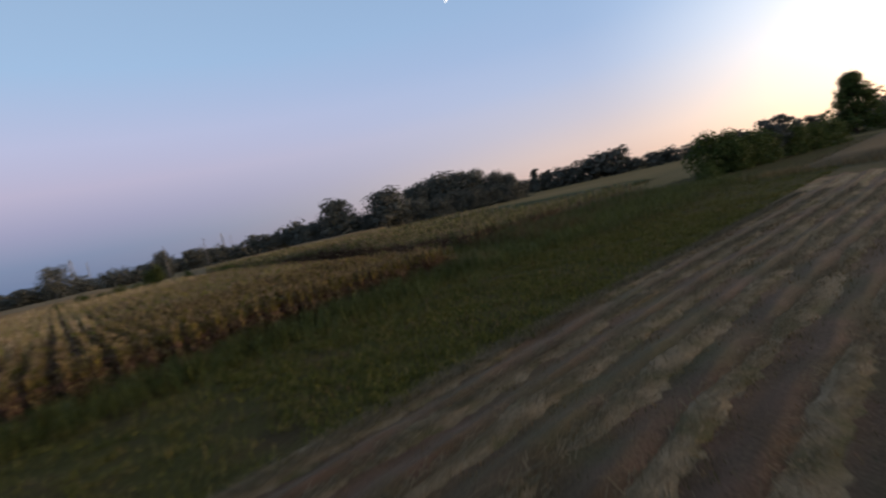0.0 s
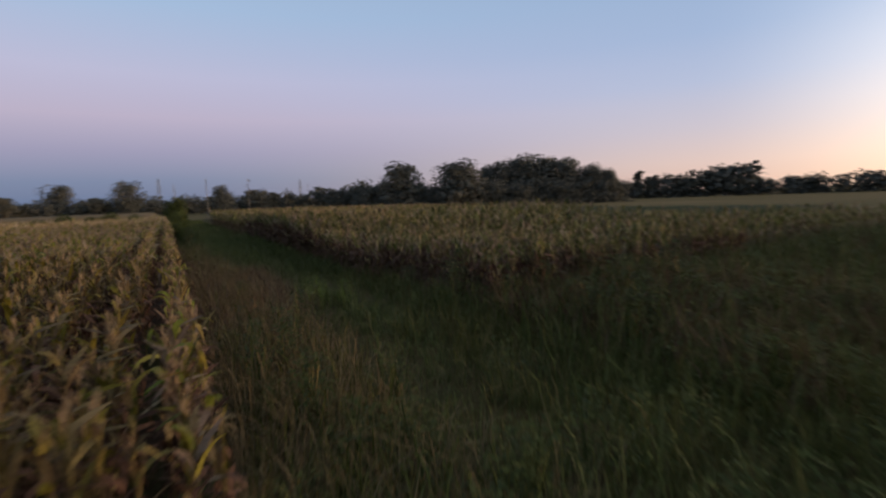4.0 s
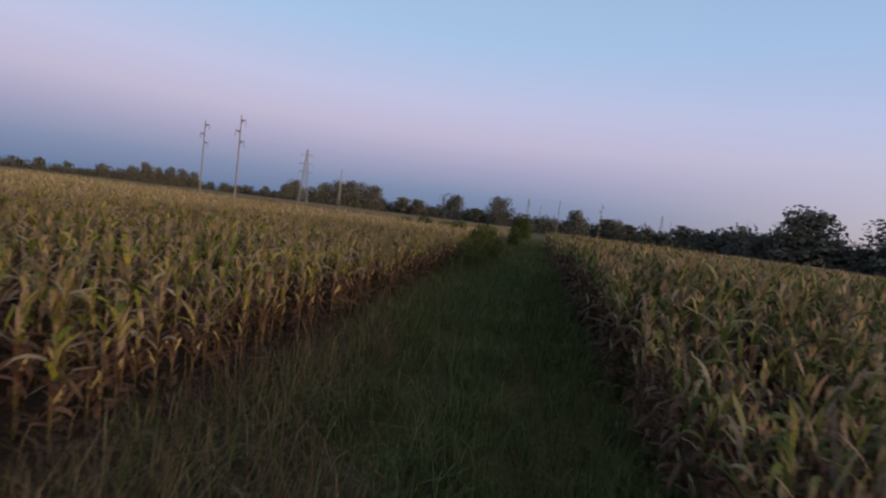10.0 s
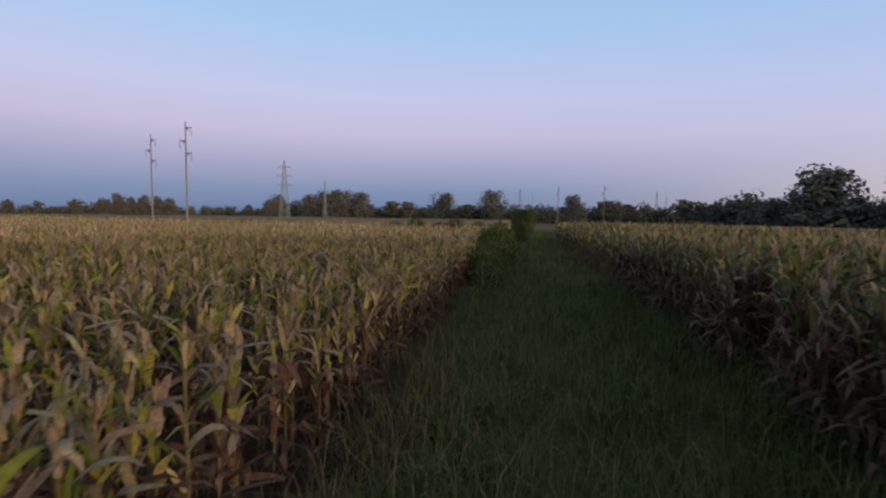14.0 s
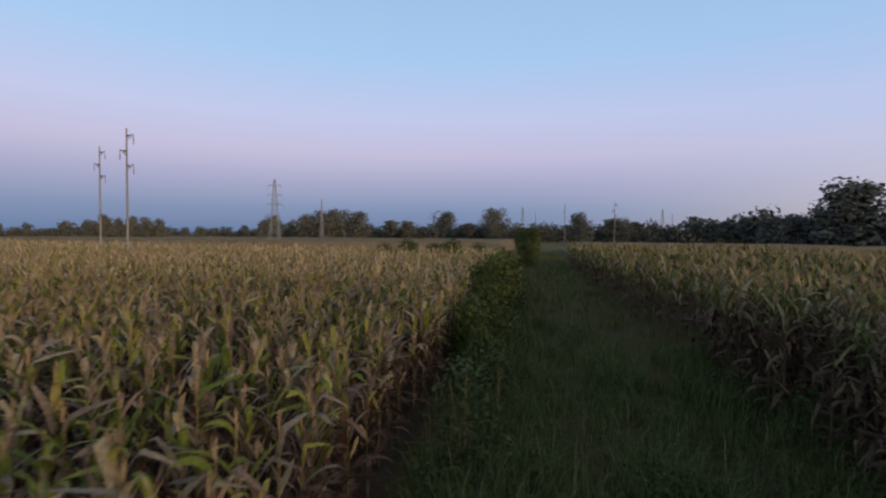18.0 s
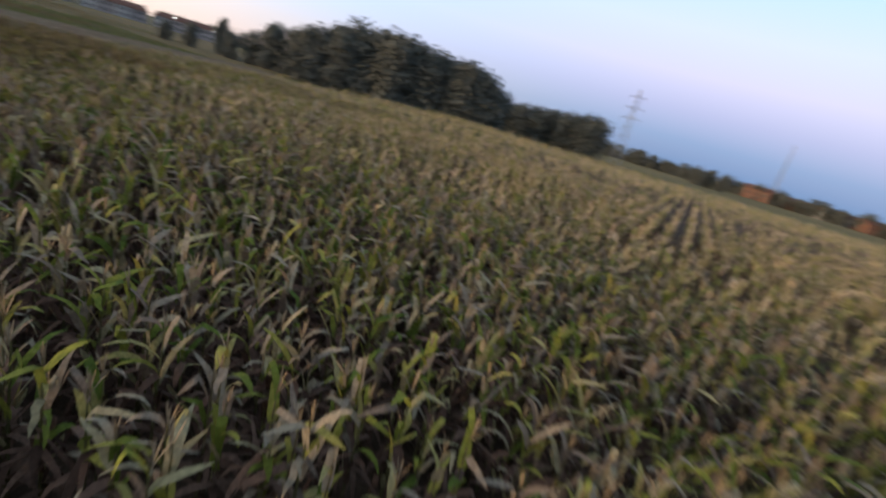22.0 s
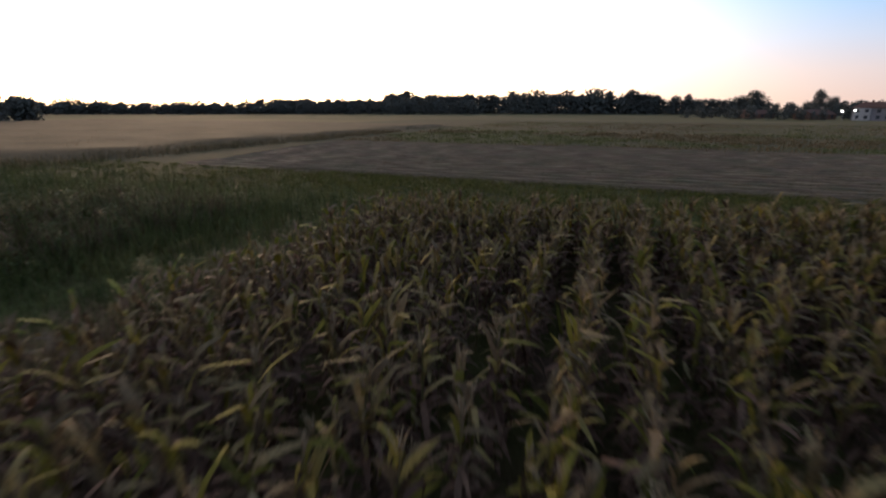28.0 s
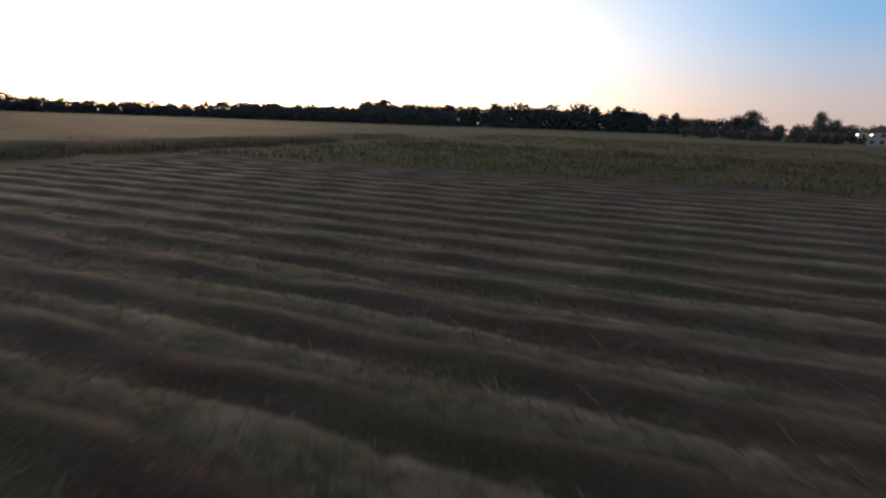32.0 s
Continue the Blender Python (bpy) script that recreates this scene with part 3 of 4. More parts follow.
mown = sheet("mown_field", -70, 19, MOW_END, MOW_Y, 0.0, M_MOWN, "mown hay field with pale cut rows", "field", 150, 220, swath)
for vert in mown.data.vertices:
    vert.co.x = -70 + (vert.co.x + 70) / 89 * (float(mown_east(vert.co.y)) + 70)
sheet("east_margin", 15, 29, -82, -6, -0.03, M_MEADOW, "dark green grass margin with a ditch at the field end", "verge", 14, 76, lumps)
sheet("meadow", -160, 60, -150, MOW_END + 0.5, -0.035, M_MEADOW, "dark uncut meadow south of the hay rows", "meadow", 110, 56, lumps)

# ---------------- grass and weeds ----------------


def blades(xy, low, high, width, lean, r, z=0.0):
    """Many single grass blades, each bent over at its tip."""
    n = len(xy)
    h = r.uniform(low, high, n) * r.uniform(0.6, 1.0, n)
    a = r.uniform(0, 6.28, n)
    l = r.uniform(0.1, lean, n)
    d = np.stack([np.cos(a), np.sin(a), np.zeros(n)], 1)
    s = np.stack([-np.sin(a), np.cos(a), np.zeros(n)], 1) * (width * r.uniform(0.6, 1.3, n))[:, None]
    up = np.array([0, 0, 1.0])
    b = np.concatenate([xy, np.full((n, 1), z)], 1)
    m = b + d * (h * l * 0.35)[:, None] + up * (h * 0.6)[:, None]
    t = b + d * (h * l)[:, None] + up * (h * (1 - 0.25 * l))[:, None]
    v = np.stack([b - s, b + s, m - s * 0.8, m + s * 0.8, t - s * 0.1, t + s * 0.1], 1).reshape(-1, 3)
    q = (np.array([[0, 1, 3, 2], [2, 3, 5, 4]])[None] + (np.arange(n) * 6)[:, None, None]).reshape(-1, 4)
    return v, q


def patch(x0, x1, y0, y1, per_m2, r, clump=0.0):
    n = int((x1 - x0) * (y1 - y0) * per_m2)
    if not clump:
        return np.stack([r.uniform(x0, x1, n), r.uniform(y0, y1, n)], 1)
    k = max(n // 14, 1)
    c = np.stack([r.uniform(x0, x1, k), r.uniform(y0, y1, k)], 1)
    return c[r.integers(0, k, n)] + r.normal(0, clump, (n, 2))


def grass(name, label, pieces, mat, category="grass"):
    return tagged(new(name, quad_mesh(name, *join(pieces), mat)), label, category, "", "stuff")


r = np.random.default_rng(21)
xy = patch(STRIP_L, STRIP_R + 0.8, -3, 40, 150, r, 0.14)
rut = np.exp(-((xy[:, 0] + 0.35) / 0.3) ** 2) + np.exp(-((xy[:, 0] - 1.6) / 0.35) ** 2)
xy = xy[(r.random(len(xy)) > rut * 0.75) & (xy[:, 0] > STRIP_L - 0.5) & (xy[:, 0] < strip_right(xy[:, 1]) + 0.3)]
grass("track_grass", "long uncut green grass on the track", [blades(xy[xy[:, 1] < 20], 0.15, 0.42, 0.006, 0.9, r), blades(xy[xy[:, 1] >= 20], 0.25, 0.7, 0.007, 1.0, r)], M_GRASS)
xy = patch(STRIP_L, STRIP_R, 40, 110, 25, r, 0.2)
grass("track_grass_far", "long uncut green grass far along the track", [blades(xy, 0.2, 0.6, 0.014, 0.9, r)], M_GRASS)
xy = np.concatenate([patch(STRIP_L - 0.3, STRIP_L + 1.2, 2, 40, 60, r, 0.18), patch(STRIP_L - 0.2, STRIP_L + 2.0, -1, 16, 70, r, 0.2), patch(STRIP_L - 0.6, STRIP_L + 1.5, -2.5, 5, 120, r, 0.25)])
grass("dry_track_grass", "tall dry brown grass along the maize edge", [blades(xy, 0.3, 0.95, 0.005, 0.8, r)], M_DRYGRASS)
xy = np.concatenate([patch(-17, 8, MOW_Y - 0.2, -3, 340, r, 0.13), patch(8, 12, MOW_Y - 0.2, -3, 160, r, 0.12), patch(-32, -17, MOW_Y - 0.2, -4, 80, r, 0.12), patch(12, 30, MOW_Y - 0.2, -3, 80, r, 0.12)])
patchy = np.sin(xy[:, 0] * 0.9 + 2.0 * np.sin(xy[:, 1] * 0.55)) * np.sin(xy[:, 1] * 1.1 + 1.7 * np.sin(xy[:, 0] * 0.43)) + 0.5 * np.sin(xy[:, 0] * 2.7 + xy[:, 1] * 1.9)
xy = xy[r.random(len(xy)) < np.clip(0.75 + 0.55 * patchy, 0.12, 1.0)]
grass("verge_grass", "short green grass of the verge", [blades(xy, 0.06, 0.24, 0.0105, 1.1, r)], M_VERGE)
xy = np.concatenate([patch(-24, STRIP_L + 1, -4.2, -1.0, 70, r, 0.22), patch(STRIP_R - 1.2, 30, -4.5, 6.8, 110, r, 0.35), patch(-3, 5, -4.5, 0, 70, r, 0.25)])
xy = xy[(xy[:, 1] < south_edge(xy[:, 0]) + 0.3) | (xy[:, 0] > STRIP_L)]
dry = np.concatenate([patch(-1.9, 0.1, 7.5, 15.5, 240, r, 0.22), patch(-2.1, -0.5, 3, 8, 120, r, 0.2), patch(-2.1, -0.9, 15, 21, 130, r, 0.2)])
grass("brown_grass", "brown dead grass flattened beside the maize", [blades(dry[::2], 0.4, 0.95, 0.005, 1.7, r), blades(dry[1::4], 0.3, 0.7, 0.006, 1.9, r)], M_DRYGRASS)
grass("dead_brown_grass", "dark brown dead grass arching over the track", [blades(dry[1::2], 0.4, 0.95, 0.005, 1.8, r)], M_DEAD)
dry = patch(-2.7, -1.3, 6, 26, 170, r, 0.2)
grass("edge_litter", "dark brown dead grass and fallen leaves at the foot of the maize", [blades(dry, 0.25, 0.7, 0.009, 1.8, r)], M_DEAD)
tus = np.concatenate([patch(-2.3, -0.7, 21, 38, 120, r, 0.15), patch(0.1, 1.1, 3, 44, 90, r, 0.12), patch(-2.0, -0.8, 14, 46, 130, r, 0.13), patch(2.2, 3.6, 8, 40, 70, r, 0.13), patch(-0.8, 0.1, 16, 44, 60, r, 0.13)])
# Dark weed colour on these blades stands for shade from the eastern maize.
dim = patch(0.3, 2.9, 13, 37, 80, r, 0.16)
grass("shaded_grass", "long grass leaning over the eastern rut, blades darkened to show the maize shade", [blades(dim, 0.35, 0.85, 0.006, 1.8, r)], M_WEED)
grass("grass_tussocks", "long arching grass in tussocks on the track", [blades(tus, 0.4, 0.85, 0.006, 1.7, r)], M_GRASS)
tuft = np.concatenate([patch(-24, 14, -12.3, -2.5, 26, r, 0.3), patch(-14, -1, -5.5, -1.5, 30, r, 0.3), patch(3, 26, -6, 5, 12, r, 0.3)])
grass("pale_tufts", "yellow-green taller grass tufts on the verge", [blades(tuft, 0.14, 0.42, 0.009, 1.6, r)], M_TUFT)
lush = np.concatenate([patch(0.6, 5.0, -2.0, 4.5, 70, r, 0.16), patch(2.0, 3.2, 4, 12, 60, r, 0.15)])
grass("lush_grass", "tall fresh green grass where the track begins", [blades(lush, 0.35, 0.95, 0.007, 1.2, r)], M_TUFT)
g2 = np.concatenate([patch(-2.5, -0.7, -2.2, 5.5, 220, r, 0.2), patch(-2.3, -1.2, 5.5, 30, 60, r, 0.2)])
grass("tall_edge_grass", "tall green and dry grass leaning over the track edge", [blades(g2[::2], 0.5, 1.2, 0.005, 1.6, r)], M_DRYGRASS)
grass("tall_green_grass", "tall green grass at the maize edge", [blades(g2[1::2], 0.4, 1.0, 0.007, 1.5, r)], M_VERGE)
grass("rank_grass", "rank tall grass between verge and maize", [blades(xy, 0.3, 1.0, 0.008, 0.9, r)], M_GRASS)


def weed_model(seed, leaves, size, split=False):
    """A leafy weed: short stems with many oval leaves."""
    q = np.random.default_rng(seed)
    out, stems = [], []
    for i in range(leaves):
        a, f = q.uniform(0, 6.28), q.uniform(0.1, 1.0)
        rad = q.uniform(0.05, 0.42) * (1.1 - 0.6 * f)
        p = np.array([math.cos(a) * rad, math.sin(a) * rad, f])
        b = q.uniform(0, 6.28)
        d = np.array([math.cos(b), math.sin(b), q.uniform(-0.5, 0.4)])
        s = np.array([-math.sin(b), math.cos(b), q.uniform(-0.3, 0.3)])
        ln = size * q.uniform(0.7, 1.3)
        out.append((np.array([p, p + d * ln * 0.45 - s * ln * 0.3, p + d * ln, p + d * ln * 0.45 + s * ln * 0.3]), np.array([[0, 1, 2, 3]])))
    for i in range(4):
        a = q.uniform(0, 6.28)
        stems.append(ribbon(np.array([[0, 0, 0], [math.cos(a) * 0.12, math.sin(a) * 0.12, 0.5], [math.cos(a) * 0.25, math.sin(a) * 0.25, 0.9]]),
                            [0.012, 0.01, 0.005], np.array([-math.sin(a), math.cos(a), 0.0])))
    return (join(out), join(stems)) if split else join(out + stems)


WEEDS = [weed_model(500 + i, 110, 0.066) for i in range(5)]


def weeds(name, label, places, low, high, mat=None):
    sets = []
    k = r.integers(0, len(WEEDS), len(places))
    for i, w in enumerate(WEEDS):
        p = places[k == i]
        sets.append(scatter(w, p, r.uniform(low, high, len(p)), r.uniform(0, 6.28, len(p))))
    return grass(name, label, sets, mat or M_WEED, "weeds")


p = np.concatenate([patch(-22, STRIP_L, -3.6, -1.6, 3.0, r), patch(STRIP_R - 0.8, 30, -3.5, 6.5, 2.4, r), patch(-2, 4, -5.0, -1, 2.4, r), patch(-20, 28, -7.5, -3.5, 1.1, r), patch(27, 34, -6, 2, 1.0, r)])
weeds("verge_weeds", "dark green leafy weeds on the verge", p[(p[:, 1] < south_edge(p[:, 0]) - 0.1) | (p[:, 0] > STRIP_L)], 0.35, 1.0)
weeds("waste_weeds", "dense dark weeds before the eastern maize", np.concatenate([patch(3.0, 9, -2.2, 4.9, 2.0, r), patch(9, 27, 0.5, 4.8, 1.6, r)]), 0.7, 1.3)
xy = np.concatenate([patch(2.9, 10, -2.0, 5.0, 170, r, 0.22), patch(10, 27, 0.5, 4.9, 28, r, 0.25)])
grass("waste_grass", "tall rank green grass before the eastern maize", [blades(xy[::2], 0.7, 1.35, 0.009, 0.9, r)], M_GRASS)
# Dead stems; so many dark ones also stand for the unlit western side.
grass("waste_dead_grass", "dead brown stems among the rank grass, also darkening its backlit side by colour", [blades(xy[1::2], 0.7, 1.4, 0.009, 0.8, r)], M_DEAD)
p = patch(-40, STRIP_L, -8, 2, 9, r)
p = p[np.abs(p[:, 1] - south_edge(p[:, 0]) + 0.9) < 1.5]
ditch = patch(-1.0, 19, -0.35, 0.35, 9, r)
ditch[:, 1] += -4.1 - 0.17 * np.maximum(ditch[:, 0], 0) + 0.25 * np.sin(ditch[:, 0] * 0.9)
weeds("maize_foot_weeds", "dark green weeds crowding the foot of the southern maize", p, 0.4, 1.0)
weeds("ditch_weeds", "dark weeds along the shallow ditch in the verge", ditch, 0.3, 0.7)
weeds("start_weeds", "rank leafy weeds where the track begins", np.concatenate([patch(-2.4, -0.6, -1.5, 6, 4.5, r), patch(-0.6, 3.0, -2.0, 5.5, 0.4, r)]), 0.4, 0.95)
weeds("track_weeds", "low leafy weeds growing on the track", np.concatenate([patch(STRIP_L + 0.2, STRIP_L + 1.4, 3, 45, 0.5, r), patch(0.2, 1.2, 2, 40, 0.35, r),
                                                                             patch(STRIP_L, STRIP_L + 1.5, 40, 105, 0.5, r)]), 0.3, 0.8)
weeds("edge_weeds", "tall green weeds crowding the edge of the track", np.concatenate([patch(-2.2, -1.2, 33, 47, 3.0, r), patch(2.8, 4.0, 30, 44, 0.8, r)]), 0.6, 1.25)
weeds("fresh_weeds", "bright green leafy weeds in the middle of the track", patch(0.0, 1.1, 7.6, 9.8, 9, r), 0.4, 0.8, M_FRESH)
for x, y, h in ((-0.9, 5.2, 1.1), (-1.4, 9.5, 0.8), (-1.8, 33.0, 1.5), (2.6, 26.0, 0.9), (-1.7, 1.4, 1.0), (-1.6, 3.2, 1.0), (-1.9, 30.0, 1.2), (2.9, 5.5, 1.3), (3.4, 4.0, 1.1), (4.2, 5.6, 1.4), (5.0, 4.6, 1.2), (5.8, 5.9, 1.5), (6.7, 4.9, 1.2), (3.7, 6.4, 1.5), (7.6, 5.8, 1.4), (4.6, 3.4, 0.9), (3.0, 2.6, 0.8), (9.0, 5.2, 1.3), (-1.5, 34.6, 1.2), (2.6, 7.4, 1.0), (4.4, 1.2, 1.3), (5.2, 2.4, 1.5), (6.2, 3.4, 1.5), (4.0, 2.2, 1.2), (7.2, 2.2, 1.3), (8.4, 3.6, 1.5), (5.6, 0.6, 1.1), (10.2, 4.4, 1.4)):
    t = thing("weed_bush", "dense dark green weed bush beside the track", "weed", "weed bushes", "", (x, y, -0.02), r.uniform(0, 360), h)
    leaf, stem = weed_model(int(600 + h * 100 + x * 10), 520, 0.062, True)
    part("foliage", quad_mesh("weed_foliage", *leaf, M_WEED), t)
    part("stalk", quad_mesh("weed_stalk", *stem, M_STALK), t)

brown = np.concatenate([patch(-18, 10, -11.5, -3, 5, r, 0.4), patch(2, 30, -6, 5, 9, r, 0.4)])
grass("brown_patches", "dead brown grass in patches on the verge", [blades(brown, 0.1, 0.4, 0.007, 1.6, r)], M_DEAD)
# cut hay lying on the mown field


def straws(xy, low, high, width, r, z):
    """Loose straws lying criss-cross on the ground."""
    n = len(xy)
    h, a = r.uniform(low, high, n), r.normal(0, 0.7, n) + math.pi * r.integers(0, 2, n)
    d = np.stack([np.cos(a), np.sin(a), r.uniform(-0.05, 0.5, n)], 1) * h[:, None]
    s = np.stack([-np.sin(a), np.cos(a), np.zeros(n)], 1) * (width * r.uniform(0.6, 1.4, n))[:, None]
    b = np.concatenate([xy, (z + r.uniform(-0.01, 0.02, n))[:, None]], 1)
    v = np.stack([b - s, b + s, b + d + s * 0.5, b + d - s * 0.5], 1).reshape(-1, 3)
    return v, np.arange(4 * n).reshape(-1, 4)



def windrow(y0, straw_count):
    """One low flat row of cut hay along the field, torn and uneven, with loose straws on it."""
    n = 420
    x = np.linspace(-60, float(mown_east(y0)) - r.uniform(0.3, 1.2), n)
    ph = r.uniform(0, 6.28, 8)
    c = y0 - 0.25 * np.sin(x * 0.13) + 0.06 * np.sin(x * 0.7 + ph[0]) + 0.03 * np.sin(x * 2.3 + ph[1])
    rows = 9
    o = np.linspace(-1, 1, rows)[:, None]
    w = 0.38 + 0.08 * np.sin(x * 0.6 + ph[2]) + r.normal(0, 0.045, (rows, n))
    gap = np.clip(0.85 + 0.7 * np.sin(x * 0.33 + ph[3]) * np.sin(x * 0.81 + ph[4]) + 0.15 * np.sin(x * 2.4 + ph[5]), 0.2, 1.2)
    h = (gap * (0.03 + 0.012 * np.sin(x * 1.3 + ph[6])))[None] * (1 - o ** 2) ** 0.6 * r.uniform(0.65, 1.3, (rows, n))
    v = np.stack([np.broadcast_to(x, (rows, n)), c[None] + o * w, -0.05 * np.abs(o) ** 3 - 0.04 + 0.052 * np.minimum(gap * 1.6, 1)[None] + h], -1).reshape(-1, 3)
    q = np.concatenate([np.stack([np.arange(n - 1) + b * n, np.arange(1, n) + b * n, np.arange(1, n) + (b + 1) * n, np.arange(n - 1) + (b + 1) * n], 1) for b in range(rows - 1)])
    top = thing("windrow", "low pale row of cut hay on the mown field", "windrow", "windrows of hay")
    part("hay_ridge", quad_mesh("hay_ridge", v, q, M_HAY), top)
    sx = r.uniform(-24, 12, straw_count)
    sy = y0 - 0.25 * np.sin(sx * 0.13) + r.normal(0, 0.17, straw_count)
    litter = part("straw_litter", quad_mesh("straw_litter", *straws(np.stack([sx, sy], 1), 0.08, 0.26, 0.006, r, 0.04), M_STRAW), top)
    tagged(litter, "pale loose straws", kind="stuff")


for i in range(20):
    windrow(MOW_Y - 0.35 - ROW_GAP * i, int(110000 * (((i + 1) / 20) ** 0.5 - (i / 20) ** 0.5)))
xy = np.concatenate([patch(-22, 8, -26, MOW_Y, 80, r, 0.16), patch(-30, 12, -40, -26, 25, r, 0.2)])
grass("stubble", "short green stubble between the hay rows", [blades(xy, 0.04, 0.11, 0.007, 0.9, r)], M_STUBBLE, "stubble")

xy = np.concatenate([patch(-60, 22, -70, MOW_END + 1, 12, r, 0.5), patch(-80, 22, -130, -70, 3, r, 0.8)])
tone = np.sin(xy[:, 0] * 0.11 + 1.3 * np.sin(xy[:, 1] * 0.09)) + np.sin(xy[:, 1] * 0.23 + xy[:, 0] * 0.05)
grass("meadow_grass", "uncut grey-green grass of the southern meadow", [blades(xy[tone > 0], 0.2, 0.45, 0.022, 1.2, r)], M_GRASS)
grass("meadow_dry_grass", "dry tan grass in streaks over the southern meadow", [blades(xy[tone <= 0], 0.2, 0.45, 0.022, 1.2, r)], M_STUBBLE)

# ---------------- trees ----------------


def crown_model(seed, shape, leaves, leaf):
    """Leaf clumps gathered in uneven masses round limbs; height 1."""
    q = np.random.default_rng(seed)
    base, wide, lobes = {"round": (0.1, 0.46, 22), "tall": (0.04, 0.16, 16), "open": (0.34, 0.42, 14), "bush": (0.02, 0.62, 18), "oval": (0.05, 0.36, 20), "hedge": (0.0, 0.55, 20), "dome": (0.0, 0.44, 30), "cone": (0.02, 0.44, 64)}[shape]
    centres, sizes = [], []
    for i in range(lobes):
        f = (i + 0.5) / lobes
        z = base + (0.93 - base) * f
        prof = {"round": math.sin(math.pi * (0.14 + 0.76 * f)) ** 0.7, "tall": math.sin(math.pi * (0.15 + 0.75 * f)) ** 0.6, "open": 0.55 + 0.5 * math.sin(math.pi * f),
                "bush": math.cos(f * 1.35) ** 0.6, "hedge": math.cos(f * 1.3) ** 0.5, "cone": (1.02 - f) ** 0.75, "dome": math.cos(f * 1.5) ** 0.5 * (0.8 + 0.2 * f), "oval": math.sin(math.pi * (0.15 + 0.72 * f)) ** 0.8}[shape]
        a = i * 2.4 + q.uniform(-0.5, 0.5)
        rad = wide * prof * q.uniform(0.15, 0.9 if shape == "cone" else 0.75)
        centres.append((math.cos(a) * rad, math.sin(a) * rad, z))
        sizes.append(wide * q.uniform(0.36, 0.58) * {"tall": 1.4, "cone": 0.5}.get(shape, 1.0))
    centres, sizes = np.array(centres), np.array(sizes)
    k = q.integers(0, lobes, leaves)
    d = q.normal(size=(leaves, 3))
    d /= np.linalg.norm(d, axis=1)[:, None]
    c = centres[k] + d * (sizes[k] * q.uniform(0.35, 1.06, leaves) ** 0.7)[:, None] * np.array([1, 1, 0.85 if shape != "open" else 0.4])
    c[:, 2] = np.maximum(c[:, 2], 0.015)
    # the leaves lie along the outside of their mass and look upward
    n = d + q.normal(0, 0.45, (leaves, 3)) + np.array([0, 0, 0.3])
    a = np.cross(n, q.normal(size=(leaves, 3)))
    a /= np.linalg.norm(a, axis=1)[:, None] + 1e-6
    b = np.cross(n, a)
    b /= np.linalg.norm(b, axis=1)[:, None] + 1e-6
    s = (leaf * q.uniform(0.6, 1.4, leaves))[:, None]
    v = np.stack([c - a * s, c + b * s * 0.6, c + a * s, c - b * s * 0.6], 1).reshape(-1, 3)
    return (v, np.arange(leaves * 4).reshape(-1, 4)), centres, base


def tree_kind(seed, shape, leaves=1500, leaf=0.04, mat=None):
    crown, centres, base = crown_model(seed, shape, leaves, leaf)
    bm = bmesh.new()
    top = {"open": 0.85, "bush": 0.4}.get(shape, 0.7)
    wid = {"bush": 0.012, "tall": 0.014}.get(shape, 0.02)
    strut(bm, (0, 0, -0.02), (0, 0, top * 0.5), wid, wid * 0.7)
    strut(bm, (0, 0, top * 0.5), (0.01, 0, top), wid * 0.7, wid * 0.25)
    for c in centres[::2]:
        strut(bm, (0, 0, max(c[2] * 0.65, 0.05)), tuple(c), wid * 0.4, wid * 0.1, 4)
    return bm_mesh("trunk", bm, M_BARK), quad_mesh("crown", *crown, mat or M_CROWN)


KINDS = {s: [tree_kind(700 + 10 * i + j, s, 2600, 0.03) for j in range(4)] for i, s in enumerate(("round", "tall", "open", "oval", "hedge"))}
KINDS["bush"] = [tree_kind(790 + j, "bush", 2600, 0.034, M_BUSHLEAF) for j in range(4)]
KINDS["thicket"] = [tree_kind(840 + j, "hedge", 2600, 0.032, M_WEED) for j in range(3)]
KINDS["big"] = [tree_kind(800 + j, "dome", 5200, 0.028) for j in range(5)]
KINDS["oak"] = [tree_kind(820 + j, "cone", 5200, 0.024, M_BUSHLEAF) for j in range(2)]


def tree(shape, x, y, h, label, group, name="tree", squash=1.0):
    k = KINDS[shape][int(r.integers(0, len(KINDS[shape])))]
    t = thing(name, label, "bush" if name == "bush" else "tree", group, "", (x, y, -0.3), r.uniform(0, 360), h)
    t.scale = (h * squash, h * squash, h)
    part("trunk", k[0], t)
    part("crown", k[1], t)
    return t


def bearing(az, dist, from_x=0.0, from_y=0.0):
    a = radians(az)
    return from_x - math.sin(a) * dist, from_y + math.cos(a) * dist


FAR_CROWNS = {s: [crown_model(900 + 10 * i + j, s, 340, 0.07)[0] for j in range(4)] for i, s in enumerate(("round", "tall", "open", "oval", "hedge"))}
FAR_TRUNK = join([ribbon(np.array([[0, 0, -0.02], [0, 0, 0.3], [0, 0, 0.75]]), [0.022, 0.016, 0.005], np.array([math.cos(a), math.sin(a), 0.0])) for a in (0.2, 1.8)])


